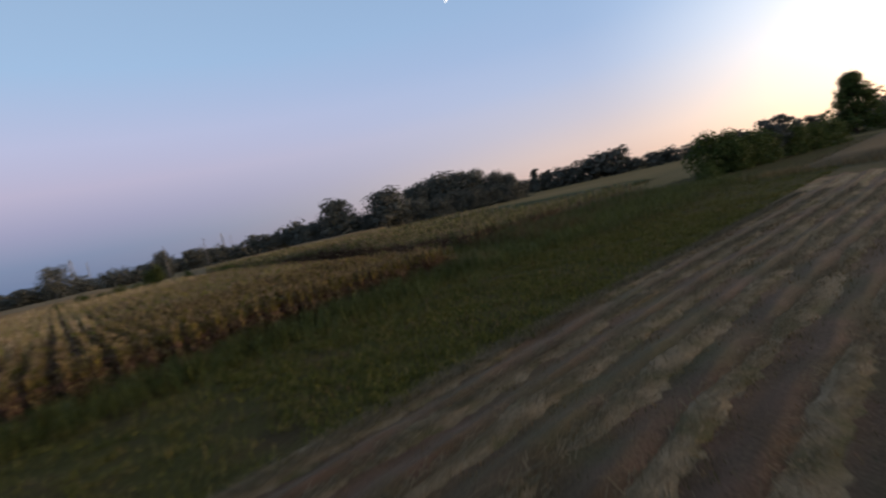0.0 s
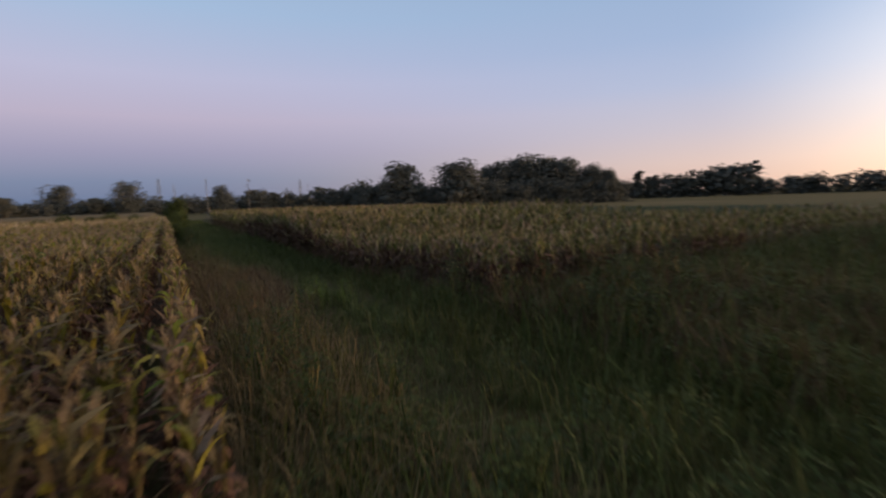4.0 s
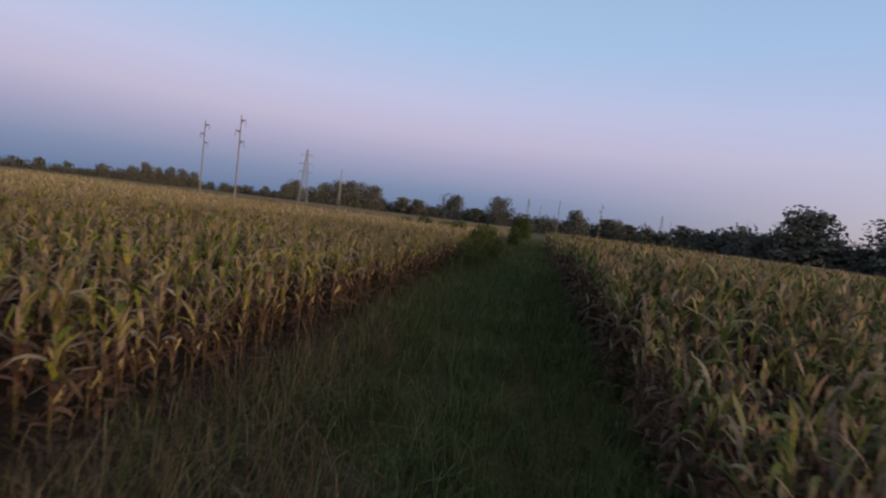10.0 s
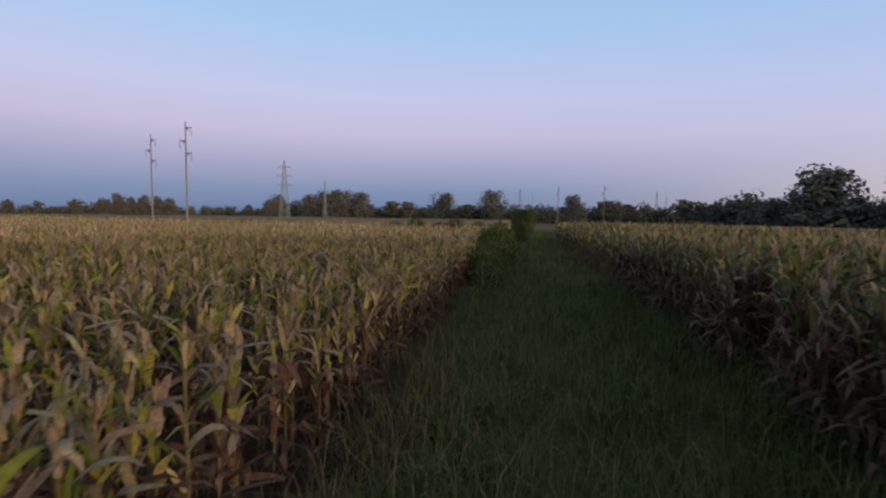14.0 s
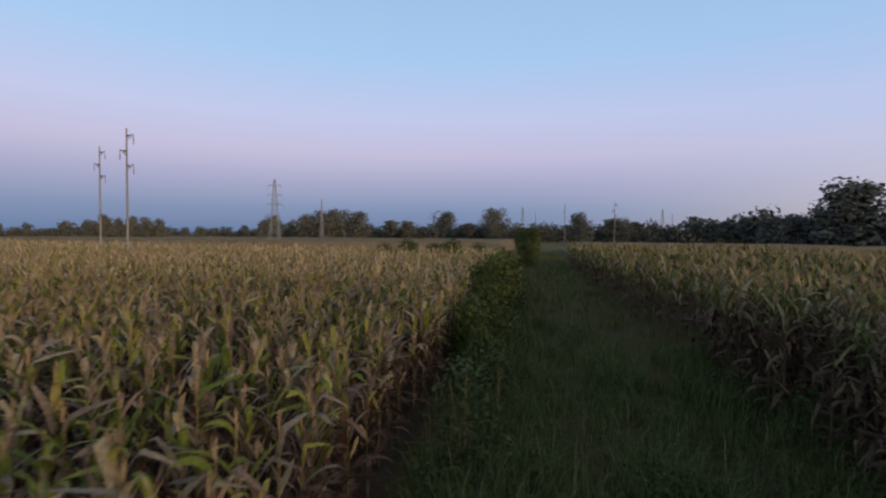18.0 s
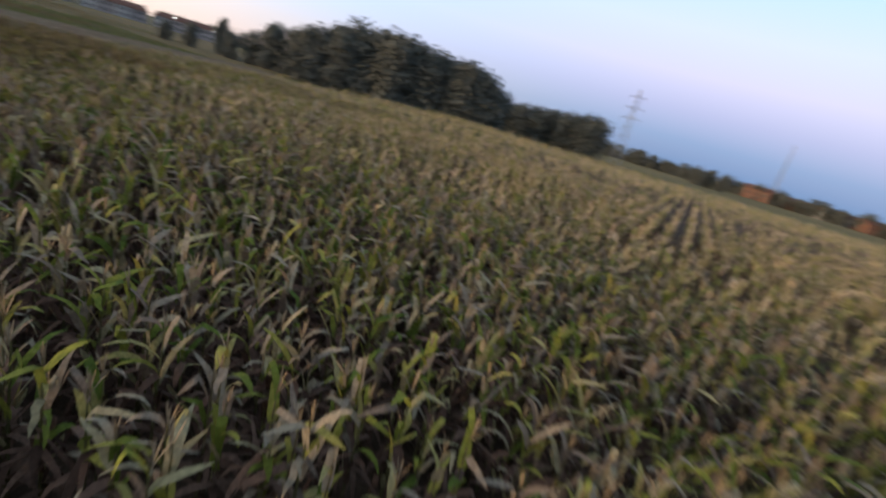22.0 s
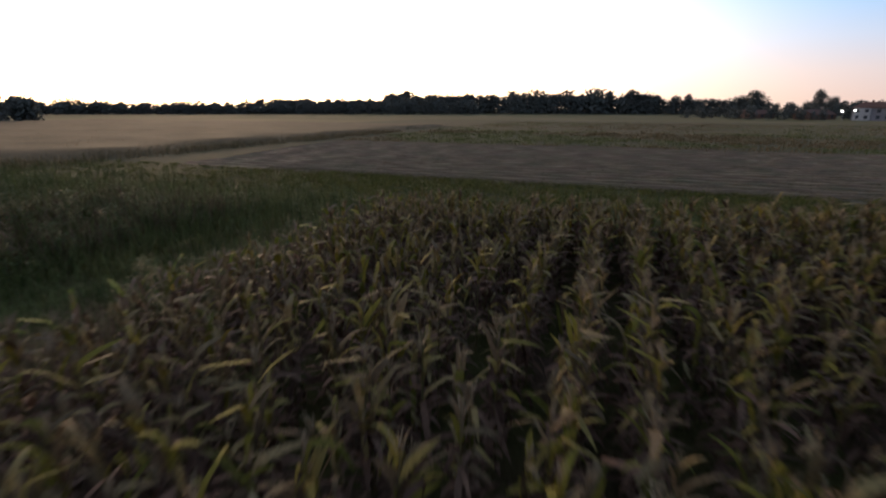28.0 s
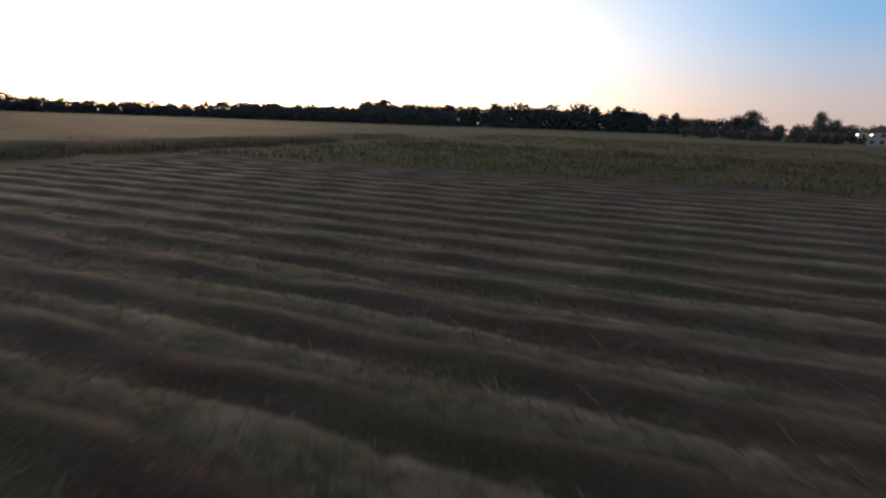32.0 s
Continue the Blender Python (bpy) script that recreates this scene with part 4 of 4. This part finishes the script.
def belt(az0, az1, d0, d1, h0, h1, step, shapes, label, group, cx=0.0, cy=0.0, squash=1.15):
    """A distant belt of trees between two bearings, too many to count."""
    x0, y0 = bearing(az0, d0, cx, cy)
    x1, y1 = bearing(az1, d1, cx, cy)
    n = max(int(math.hypot(x1 - x0, y1 - y0) / step), 1)
    crowns, trunks = [], []
    for i in range(n + 1):
        f = (i + r.uniform(-0.3, 0.3)) / max(n, 1)
        v, q = FAR_CROWNS[shapes[int(r.integers(0, len(shapes)))]][int(r.integers(0, 4))]
        xy = np.array([[x0 + (x1 - x0) * f + r.normal(0, step * 0.3), y0 + (y1 - y0) * f + r.normal(0, step * 0.5)]])
        h, t = np.array([r.uniform(h0, h1) * (1.25 if r.random() < 0.12 else 1.0)]), np.array([r.uniform(0, 6.28)])
        crowns.append(scatter((v * np.array([squash, squash, 1.0]), q), xy, h, t))
        trunks.append(scatter(FAR_TRUNK, xy, h, t))
    wood = tagged(new("distant_wood"), label, "wood", group, "stuff")
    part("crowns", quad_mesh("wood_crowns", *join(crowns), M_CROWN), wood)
    part("trunks", quad_mesh("wood_trunks", *join(trunks), M_BARK), wood)


# row of big round trees north-east
for x, y, h, w in ((65.7, 140.5, 13.6, 1.12), (80.3, 127.4, 13.3, 1.3), (96.6, 134.8, 12.5, 0.7), (101.2, 131.3, 13.8, 0.95), (106.4, 127.0, 14.8, 1.05), (111.8, 122.3, 14.6, 1.05), (117.4, 117.0, 13.6, 1.0),
                   (122.8, 111.4, 11.4, 0.9), (126.4, 107.3, 9.8, 0.9)):
    tree("big", x, y, h * 1.1, "large round dark-leaved tree in a dense row", "round trees", squash=w * 1.28)
for i in range(24):
    f = i / 23
    tree("hedge", 55 + 73 * f + r.normal(0, 1.2), 150 - 44 * f - 14 * (f - f * f) + r.normal(0, 1.2), r.uniform(7.0, 8.8), "dark shrub filling the foot of the tree row", "shrubs below the round trees", "bush", 1.5)
# trees on the northern skyline
for x, y, h, w in ((-45.8, 288, 14.0, 1.08), (-16.6, 257, 14.0, 0.88), (16.4, 198, 9.8, 0.8), (-100.4, 230, 10.6, 1.0), (-93.5, 233, 12.0, 1.0), (-87.6, 236, 12.9, 1.0), (-79.2, 239, 12.0, 1.15),
                   (-112.8, 224, 10.2, 0.8), (-116.5, 222, 8.0, 0.9), (34, 216, 8.8, 0.8)):
    tree("round", x, y, h * 1.14, "dark round tree on the skyline behind the fields", "skyline trees north", squash=w * 1.22)
for x, y, h in ((-30, 262, 8.6), (-68, 255, 9.6), (-60, 258, 9.4), (30, 217, 9.2), (40, 222, 8.2), (70, 196, 8.6), (76, 192, 8.8), (64, 200, 8.0)):
    tree("open", x, y, h * 1.12, "open flat-crowned tree on the skyline", "skyline trees north", squash=1.15)
for x, y, h in ((-143, 167, 9.2), (-140, 169, 8.2), (-137, 172, 8.8), (-133.5, 174.5, 8.6), (-130.5, 177, 8.2), (-146, 164, 7.6)):
    tree("oval", x, y, h, "slender dark tree in a small group beyond the maize", "skyline trees north", squash=1.05)
LOW = ("hedge", "oval", "round", "hedge", "hedge")
belt(62, 26, 330, 300, 4.5, 7.5, 3.6, LOW, "low dark wood along the horizon", "distant trees north")
belt(26, 5, 300, 300, 6.5, 9, 3.8, LOW, "low dark wood along the horizon", "distant trees north")
belt(5, -18, 300, 260, 7, 10, 3.8, LOW, "low dark wood along the horizon", "distant trees north")
belt(-16, -25, 230, 190, 8, 11, 5, ("open", "oval", "round"), "dark hedgerow of mixed trees", "distant trees north")
for a0, a1, d, h0, h1 in ((64, 26, 318, 3.5, 5.5), (26, -20, 296, 4.5, 7.0), (-18, -44, 235, 4.5, 6.5), (104, 62, 340, 3.5, 5.5)):
    belt(a0, a1, d, d, h0, h1, 4.0, ("hedge",), "low unbroken hedge along the horizon", "distant hedges", squash=1.9)
# eastern skyline
EYE = (-13.2, -14.1)
belt(-49.0, -57.5, 250, 255, 7.0, 8.6, 3.6, ("hedge", "oval", "round"), "dark belt of trees far off", "distant trees east", *EYE, squash=1.6)
belt(-52.0, -53.4, 250, 252, 9.5, 11.0, 2.4, ("tall",), "group of slim upright poplars", "distant trees east", *EYE)
belt(-55.5, -62.0, 255, 258, 9.4, 11.4, 3.8, ("round", "oval", "hedge"), "dark belt of trees far off", "distant trees east", *EYE, squash=1.6)
belt(-62.0, -74.0, 258, 262, 6.0, 7.6, 3.6, ("hedge", "round", "hedge"), "low dark belt of trees far off", "distant trees east", *EYE, squash=1.9)
belt(-74.0, -87.0, 300, 330, 6.0, 8.0, 5, ("hedge", "oval", "round"), "dark belt of trees far off", "distant trees east", *EYE, squash=1.6)
belt(-85, -112, 140, 165, 4.8, 6.2, 2.6, ("hedge", "hedge", "oval"), "dark undergrowth below the row of trees", "trees before the glow", -13, -14)
belt(-86, -112, 143, 168, 5.6, 6.8, 3.4, ("oval", "hedge", "round", "oval"), "thin lacy row of trees before the evening glow", "trees before the glow", -13, -14)
belt(-93, -98, 136, 138, 6.4, 7.4, 3.2, ("hedge", "round"), "dense dark group in the row of trees", "trees before the glow", -13, -14)
# bushes and the large tree at the end of the verge
tree("oak", 99.2, -3.1, 11.8, "large leafy tree at the end of the verge", "verge trees", squash=1.2)
tree("open", 55.7, -1.6, 6.1, "small open tree among the bushes", "verge trees", squash=0.9)
for x, y, h, w in ((42.4, 2.2, 5.4, 0.85), (45.6, 1.0, 5.2, 0.8), (44.0, -0.4, 4.0, 1.0), (48.5, -0.6, 4.4, 0.9), (52.0, -1.2, 4.2, 1.0), (57.0, -3.0, 4.0, 1.1), (61.0, -4.2, 3.8, 1.1), (66.0, -5.2, 3.8, 1.2), (40.0, 1.6, 2.0, 1.3), (36.5, 0.2, 1.4, 1.5)):
    tree("bush", x, y, h, "dense leafy bush at the end of the verge", "verge bushes", "bush", w)
# western wood and what lies behind it
for i in range(24):
    f = i / 23
    h = np.interp(f, [0.0, 0.12, 0.3, 0.6, 0.85, 1.0], [8.6, 11.5, 13.0, 14.4, 12.0, 9.5])
    tree("big", -109 + 26 * f + r.normal(0, 1.5), -9 - 38 * f + r.normal(0, 1.5), r.uniform(0.9, 1.06) * float(h), "dark broad tree of the wood beside the maize", "wood west", squash=1.0)
for x, y, h, w in ((-82, -50, 7.6, 0.9), (-80, -53, 7.0, 1.0), (-77, -56, 5.5, 1.1), (-79, -62, 8.0, 0.55), (-75, -66, 5.0, 1.1), (-72, -70, 4.0, 1.2)):
    tree("oval", x, y, h, "lower dark tree at the end of the wood", "wood west", squash=w)
for i in range(13):
    f = i / 12
    tree("round", -139 - 6.5 * f + r.normal(0, 1.5), -19 + 26 * f + r.normal(0, 1.2), r.uniform(0.92, 1.06) * (9.2 + 1.6 * f), "dark tree of the farther wood", "wood west", squash=1.15)
for x, y, h in ((-231, 32, 6.6), (-236, 37, 7.2), (-233, 42, 6.2), (-222, 108, 7.6), (-226, 114, 7.0), (-219, 120, 6.0)):
    tree("round", x, y, h, "dark round tree before the village", "wood west", squash=1.2)
belt(104, 60, 330, 330, 5.5, 8.5, 3.4, LOW, "low dark wood along the horizon", "distant trees west")
# southern skyline against the glow
belt(156, 168, 420, 440, 8, 10, 5, LOW, "dark wood on the skyline behind the houses", "skyline trees south")
for x, y, h, w in ((-73.5, -298, 13.4, 1.25), (-66.5, -300, 11.0, 1.1), (-100, -290, 13.4, 0.75), (-105, -288, 10.0, 1.0), (195, -433, 15.2, 1.4), (72, -371, 15.5, 1.1), (245, -313, 10.5, 1.2)):
    tree("round", x, y, h, "round tree on the skyline against the glow", "skyline trees south", squash=w)
for az, h in ((173.2, 14.0), (174.4, 13.4), (176.3, 13.6), (177.0, 14.2), (177.8, 14.4), (178.6, 13.8), (181.3, 14.2), (182.2, 14.8), (183.2, 14.4), (184.2, 14.6), (185.2, 14.0)):
    tree("oval", *bearing(az, 425, -4.0, -6.0), h * 1.1, "airy tree with light showing through its crown", "skyline trees south", squash=0.9)
belt(158, 171, 262, 285, 4, 6, 5, ("hedge", "round"), "dark garden trees beside the houses", "skyline trees south")
belt(166, 176, 430, 430, 9.5, 12.0, 3.0, ("hedge", "oval", "hedge", "round"), "dark wood on the skyline against the glow", "skyline trees south")
belt(176, 206, 430, 430, 13.0, 16.0, 2.9, ("hedge", "oval", "hedge", "round"), "dark wood on the skyline against the glow", "skyline trees south")
belt(196, 216, 350, 350, 7.5, 9.5, 4, ("hedge", "round", "hedge"), "dark wood on the skyline against the glow", "skyline trees south")
belt(204, 220, 408, 404, 9.0, 12.0, 2.8, ("hedge", "oval", "hedge", "round"), "dark wood on the skyline against the glow", "skyline trees south")
belt(204, 256, 396, 376, 4.4, 6.0, 3.0, ("hedge",), "low unbroken hedge along the horizon", "distant hedges", squash=1.9)
belt(206, 252, 400, 380, 6.5, 8.6, 2.8, ("hedge", "hedge", "round"), "dark wood on the skyline against the glow", "skyline trees south")
belt(159, 171, 225, 238, 3.0, 4.6, 4, ("hedge", "round", "hedge"), "dark low garden trees before the farm", "skyline trees south")
belt(140, 102, 330, 330, 5, 8, 4, LOW, "low dark wood along the horizon", "distant trees west")
# bushes at the far end of the track and along the field end
for x, y, h, w in ((-0.5, 108, 5.6, 0.75), (-1.8, 110, 4.8, 0.8), (-7, 87, 2.5, 1.3), (-10.5, 86, 3.0, 1.1), (-13, 88, 2.4, 1.5), (-16, 86.5, 2.9, 1.2), (-19.5, 88, 2.3, 1.4), (-1.0, 74, 3.0, 0.9)):
    tree("thicket", x, y, h * 0.9, "bush growing at the end of the track", "bushes at the field end", "bush", w)

for x, y, h in ((-1.6, 36.0, 1.3), (-1.9, 42.0, 1.7), (-1.5, 47.0, 1.6), (-1.7, 54.0, 1.8), (-1.7, 39.0, 1.6), (-2.2, 37.5, 2.07), (-1.9, 36, 1.72), (-2.2, 43, 2.88), (-2, 45.5, 2.88), (-2.1, 40.8, 2.30), (-1.9, 48.2, 2.76), (-2.5, 44.3, 2.64), (-2.4, 39.2, 1.95)):
    tree("thicket", x, y, h * 0.9, "dense dark green bush crowding the edge of the track", "bushes beside the track", "bush", 0.75)

# ---------------- far fields ----------------


def crop_block(name, x0, x1, y0, y1, h, label, mat=None):
    """A distant standing crop as a low block with a rough top."""
    nx, ny = max(int((x1 - x0) / 2.5), 2), max(int((y1 - y0) / 2.5), 2)
    xs, ys = np.linspace(x0, x1, nx + 1), np.linspace(y0, y1, ny + 1)
    gx, gy = np.meshgrid(xs, ys)
    gz = h + r.normal(0, 0.08, gx.shape)
    edge = (gx == xs[0]) | (gx == xs[-1]) | (gy == ys[0]) | (gy == ys[-1])
    gz[edge] = -0.05
    v = np.stack([gx.ravel(), gy.ravel(), gz.ravel()], 1)
    i = np.arange(nx * ny)
    a = i // nx * (nx + 1) + i % nx
    q = np.stack([a, a + 1, a + nx + 2, a + nx + 1], 1)
    return tagged(new(name, quad_mesh(name, v, q, mat or M_CROP)), label, "crop", "", "stuff")


crop_block("crop_field_north", -160, -4, 112, 215, 1.6, "ripe pale crop in the field beyond the poles")
crop_block("crop_field_northeast", 6, 58, 92, 140, 1.6, "ripe pale crop beyond the eastern maize")
crop_block("green_field_east", 25.5, 70, 21, 90, 0.35, "low green crop between the maize and the tree row", M_GREENCROP)
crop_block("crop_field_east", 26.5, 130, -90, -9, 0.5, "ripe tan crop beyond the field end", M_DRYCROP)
xy = np.concatenate([patch(24.5, 29.5, -60, -7, 26, r, 0.35), patch(26, 60, -60, -9, 5, r, 0.5)])
grass("field_end_grass", "tall dry tan grass along the edge of the far crop", [blades(xy, 0.4, 0.85, 0.014, 1.2, r, 0.0)], M_DRYGRASS)
weeds("field_end_weeds", "dark leafy weeds along the ditch at the field end", np.concatenate([patch(23.5, 26.5, -58, -8, 0.15, r), patch(19, 28, -74, -64, 0.5, r)]), 0.4, 0.95)

# ---------------- poles and pylons ----------------


def power_pole(x, y, h, turn, label):
    t = thing("power_pole", label, "power pole", "power poles", "", (x, y, -0.28), turn)
    bm = bmesh.new()
    strut(bm, (0, 0, 0), (0, 0, h), 0.11, 0.055, 12)
    part("shaft", bm_mesh("pole_shaft", bm, M_CONCRETE), t)
    for z, side in ((h - 0.55, 1), (h - 1.75, -1), (h - 2.9, 1)):
        bm = bmesh.new()
        strut(bm, (0, 0, z), (side * 0.55, 0, z + 0.05), 0.035, 0.03, 4)
        strut(bm, (0, 0, z - 0.38), (side * 0.5, 0, z), 0.03, 0.02, 4)
        box(bm, (side * 0.14, 0, z - 0.06), (0.25, 0.02, 0.16))
        arm = part("arm", bm_mesh("pole_arm", bm, M_IRON), t)
        bm = bmesh.new()
        strut(bm, (side * 0.53, 0, z), (side * 0.53, 0, z - 0.75), 0.02, 0.02, 6)
        for i in range(6):
            strut(bm, (side * 0.53, 0, z - 0.2 - i * 0.08), (side * 0.53, 0, z - 0.24 - i * 0.08), 0.05, 0.04, 8)
        part("insulator", bm_mesh("pole_insulator", bm, M_INSUL), arm)


power_pole(-32.1, 59.8, 11.5, 12, "tall pale concrete power pole in the maize with three arms")
power_pole(-42.7, 67.7, 11.8, 12, "tall pale concrete power pole in the maize with three arms")
power_pole(7.0, 136.0, 10.6, 65, "pale concrete power pole beyond the track with three arms")
power_pole(16.6, 130.5, 10.4, 10, "pale concrete power pole beyond the track with three arms")
power_pole(58.0, 265.0, 10.5, 20, "distant power pole on the skyline")


def pylon(x, y, h, turn, label, wide=0.16, arms=3):
    """A lattice tower: four legs, cross braces and arms."""
    t = thing("pylon", label, "pylon", "lattice pylons", "", (x, y, -0.28), turn)
    k, thick = 9, 0.0032 * h
    lev = [h * (1 - (1 - i / k) ** 1.25) for i in range(k + 1)]
    half = [h * wide * 0.5 * (1 - 0.88 * z / h) ** 1.0 for z in lev]
    corner = [[Vector((sx * w, sy * w, z)) for sx, sy in ((1, 1), (-1, 1), (-1, -1), (1, -1))] for z, w in zip(lev, half)]
    for c in range(4):
        bm = bmesh.new()
        strut(bm, corner[0][c], corner[-1][c], thick * 1.3, thick * 0.7, 4)
        part("leg", bm_mesh("pylon_leg", bm, M_STEEL), t)
    for c in range(4):
        bm = bmesh.new()
        for i in range(k):
            strut(bm, corner[i][c], corner[i + 1][(c + 1) % 4], thick * 0.6, None, 4)
            strut(bm, corner[i][(c + 1) % 4], corner[i + 1][c], thick * 0.6, None, 4)
            strut(bm, corner[i + 1][c], corner[i + 1][(c + 1) % 4], thick * 0.6, None, 4)
        part("bracing", bm_mesh("pylon_bracing", bm, M_STEEL), t)
    for j in range(arms):
        z = h * (0.9 - 0.14 * j)
        w = h * (0.1 + 0.012 * j)
        bm = bmesh.new()
        for s in (1, -1):
            for q in (0.4, -0.4):
                strut(bm, (s * 0.15, q, z), (s * w, 0, z + 0.1), thick * 0.7, None, 4)
            strut(bm, (s * 0.15, 0, z + h * 0.035), (s * w, 0, z + 0.1), thick * 0.7, None, 4)
            strut(bm, (s * w, 0, z + 0.1), (s * w, 0, z - h * 0.045), thick * 0.5, None, 4)
        part("arm", bm_mesh("pylon_arm", bm, M_STEEL), t)


pylon(-67.1, 143.8, 17.7, 15, "grey steel lattice pylon behind the fields")
pylon(-90.8, 225.5, 19.2, 80, "slim grey steel lattice pylon seen edge-on", 0.07, 0)
pylon(-172.5, 8.4, 23.6, 100, "grey steel lattice pylon west of the maize")
pylon(-325.6, 69.8, 32.5, 80, "slim distant lattice pylon", 0.07, 0)
pylon(-5.0, 400.0, 25.0, 60, "faint distant lattice pylon")
pylon(5.0, 420.0, 22.0, 80, "faint distant lattice pylon", 0.08, 0)
pylon(95.0, 395.0, 23.0, 60, "faint distant lattice pylon")
pylon(103.0, 400.0, 20.0, 80, "faint distant lattice pylon", 0.08, 0)
pylon(405.9, 203.2, 21.9, 60, "distant lattice pylon before the evening sky", 0.1, 2)

# ---------------- houses ----------------


def apartment_block(x, y, turn, bays, label, h=6.4):
    """A long low block: walls with bays, windows, a pitched tiled roof and chimneys."""
    t = thing("apartment_building", label, "building", "apartment buildings", "", (x, y, -0.28), turn)
    wide, deep = 6.0 * bays, 9.0
    bm = bmesh.new()
    box(bm, (0, 0, h / 2), (wide, deep, h))
    part("wall", bm_mesh("block_wall", bm, M_PLASTER), t, "greyish plastered wall")
    bm = bmesh.new()
    v = [bm.verts.new(p) for p in ((-wide / 2 - 0.5, -deep / 2 - 0.6, h), (wide / 2 + 0.5, -deep / 2 - 0.6, h), (wide / 2 + 0.5, deep / 2 + 0.6, h), (-wide / 2 - 0.5, deep / 2 + 0.6, h),
                                   (-wide / 2 + 2, 0, h + 2.2), (wide / 2 - 2, 0, h + 2.2))]
    for f in ((0, 1, 5, 4), (2, 3, 4, 5), (1, 2, 5), (3, 0, 4), (3, 2, 1, 0)):
        bm.faces.new([v[i] for i in f])
    roof = part("roof", bm_mesh("block_roof", bm, M_ROOF), t)
    for i in range(bays):
        bm = bmesh.new()
        cx = -wide / 2 + 6.0 * (i + 0.5)
        box(bm, (cx + 1.6, 0.3, h + 2.1), (0.6, 0.6, 1.4))
        part("chimney", bm_mesh("chimney", bm, M_BRICK), roof)
        for s in (-1, 1):
            if i % 2 == 0:
                bm = bmesh.new()
                box(bm, (cx, s * (deep / 2 + 0.25), h / 2 - 0.1), (5.0, 0.6, h - 0.3))
                part("bay", bm_mesh("bay", bm, M_WALL), t, "pale plastered bay")
            for fl in range(2):
                for dx in (-1.3, 1.3):
                    bm = bmesh.new()
                    box(bm, (cx + dx, s * (deep / 2 + (0.56 if i % 2 == 0 else 0.02)), 1.3 + 2.3 * fl), (1.1, 0.08, 1.2))
                    part("window", bm_mesh("window", bm, M_GLASS), t)


apartment_block(-105, -216.5, 150, 5, "long two-storey apartment building with pale bays and a red tiled roof", 4.7)
apartment_block(-131, -201.5, 150, 4, "long two-storey apartment building with pale bays and a red tiled roof", 4.7)
apartment_block(-153.5, -188.5, 150, 4, "long two-storey apartment building with pale bays and a red tiled roof", 4.7)


def house(x, y, turn, w, d, h, wall, label):
    t = thing("house", label, "house", "village houses", "", (x, y, -0.28), turn)
    bm = bmesh.new()
    box(bm, (0, 0, h / 2), (w, d, h))
    part("wall", bm_mesh("house_wall", bm, wall), t)
    bm = bmesh.new()
    v = [bm.verts.new(p) for p in ((-w / 2 - 0.4, -d / 2 - 0.4, h), (w / 2 + 0.4, -d / 2 - 0.4, h), (w / 2 + 0.4, d / 2 + 0.4, h), (-w / 2 - 0.4, d / 2 + 0.4, h), (-w / 2 - 0.4, 0, h + d * 0.26), (w / 2 + 0.4, 0, h + d * 0.26))]
    for f in ((0, 1, 5, 4), (2, 3, 4, 5), (1, 2, 5), (3, 0, 4), (3, 2, 1, 0)):
        bm.faces.new([v[i] for i in f])
    part("roof", bm_mesh("house_roof", bm, M_ROOF), t)
    for s in (-1, 1):
        for i in range(3):
            bm = bmesh.new()
            box(bm, (-w / 3 + i * w / 3, s * d / 2, h * 0.6), (1.1, 0.1, 1.4))
            part("window", bm_mesh("house_window", bm, M_GLASS), t)


for i, (x, y, hh, w) in enumerate(((-300, 61, 5.2, 12), (-312, 69, 4.4, 13), (-304, 76, 4.2, 12), (-308, 84, 4.0, 14), (-300, 92, 4.4, 11), (-304, 101, 4.0, 13), (-296, 109, 4.4, 11), (-302, 118, 4.0, 13), (-294, 128, 4.2, 11), (-300, 138, 3.8, 12))):
    house(x, y, 80 + 7 * i, w, 8, hh, M_WALL if i == 4 else M_PLASTER if i % 2 else M_BRICK, "village house with a red tiled roof far beyond the fields")
house(-84, -240, 40, 14, 8, 2.0, M_BRICK, "low brick farm building with a red roof among the trees")
house(-66, -256, 30, 13, 7, 2.0, M_BRICK, "low brick farm building with a red roof among the trees")


def street_lamp(x, y, h):
    t = thing("street_lamp", "lit street lamp beside the houses", "street lamp", "street lamps", "", (x, y, -0.28), 45)
    bm = bmesh.new()
    strut(bm, (0, 0, 0), (0, 0, h), 0.08, 0.05, 8)
    strut(bm, (0, 0, h), (0.9, 0, h + 0.15), 0.04, 0.04, 6)
    part("post", bm_mesh("lamp_post", bm, M_STEEL), t)
    bm = bmesh.new()
    box(bm, (1.0, 0, h + 0.1), (0.7, 0.35, 0.18))
    part("lamp_head", bm_mesh("lamp_head", bm, M_LAMP), t, "glowing white lamp head")


for x, y, h in ((-89.5, -216, 3.6), (-86.0, -217, 3.4), (-124, -196, 6.4), (-146, -183, 5.6), (-160, -176, 5.0)):
    street_lamp(x, y, h)

# ---------------- moon ----------------
d = Vector((*bearing(-46.0, math.cos(radians(22.1))), math.sin(radians(22.1))))
bm = bmesh.new()
bmesh.ops.create_uvsphere(bm, u_segments=24, v_segments=12, radius=7.0)
geom = bm.verts[:] + bm.edges[:] + bm.faces[:]
bmesh.ops.bisect_plane(bm, geom=geom, plane_co=(0, 0, 0), plane_no=(-0.67, 0.74, 0.25), clear_outer=True)
moon = new("moon", bm_mesh("moon", bm, M_MOON))
moon.location = d * 2200.0
tagged(moon, "half moon high in the evening sky", "moon", "", "structure")
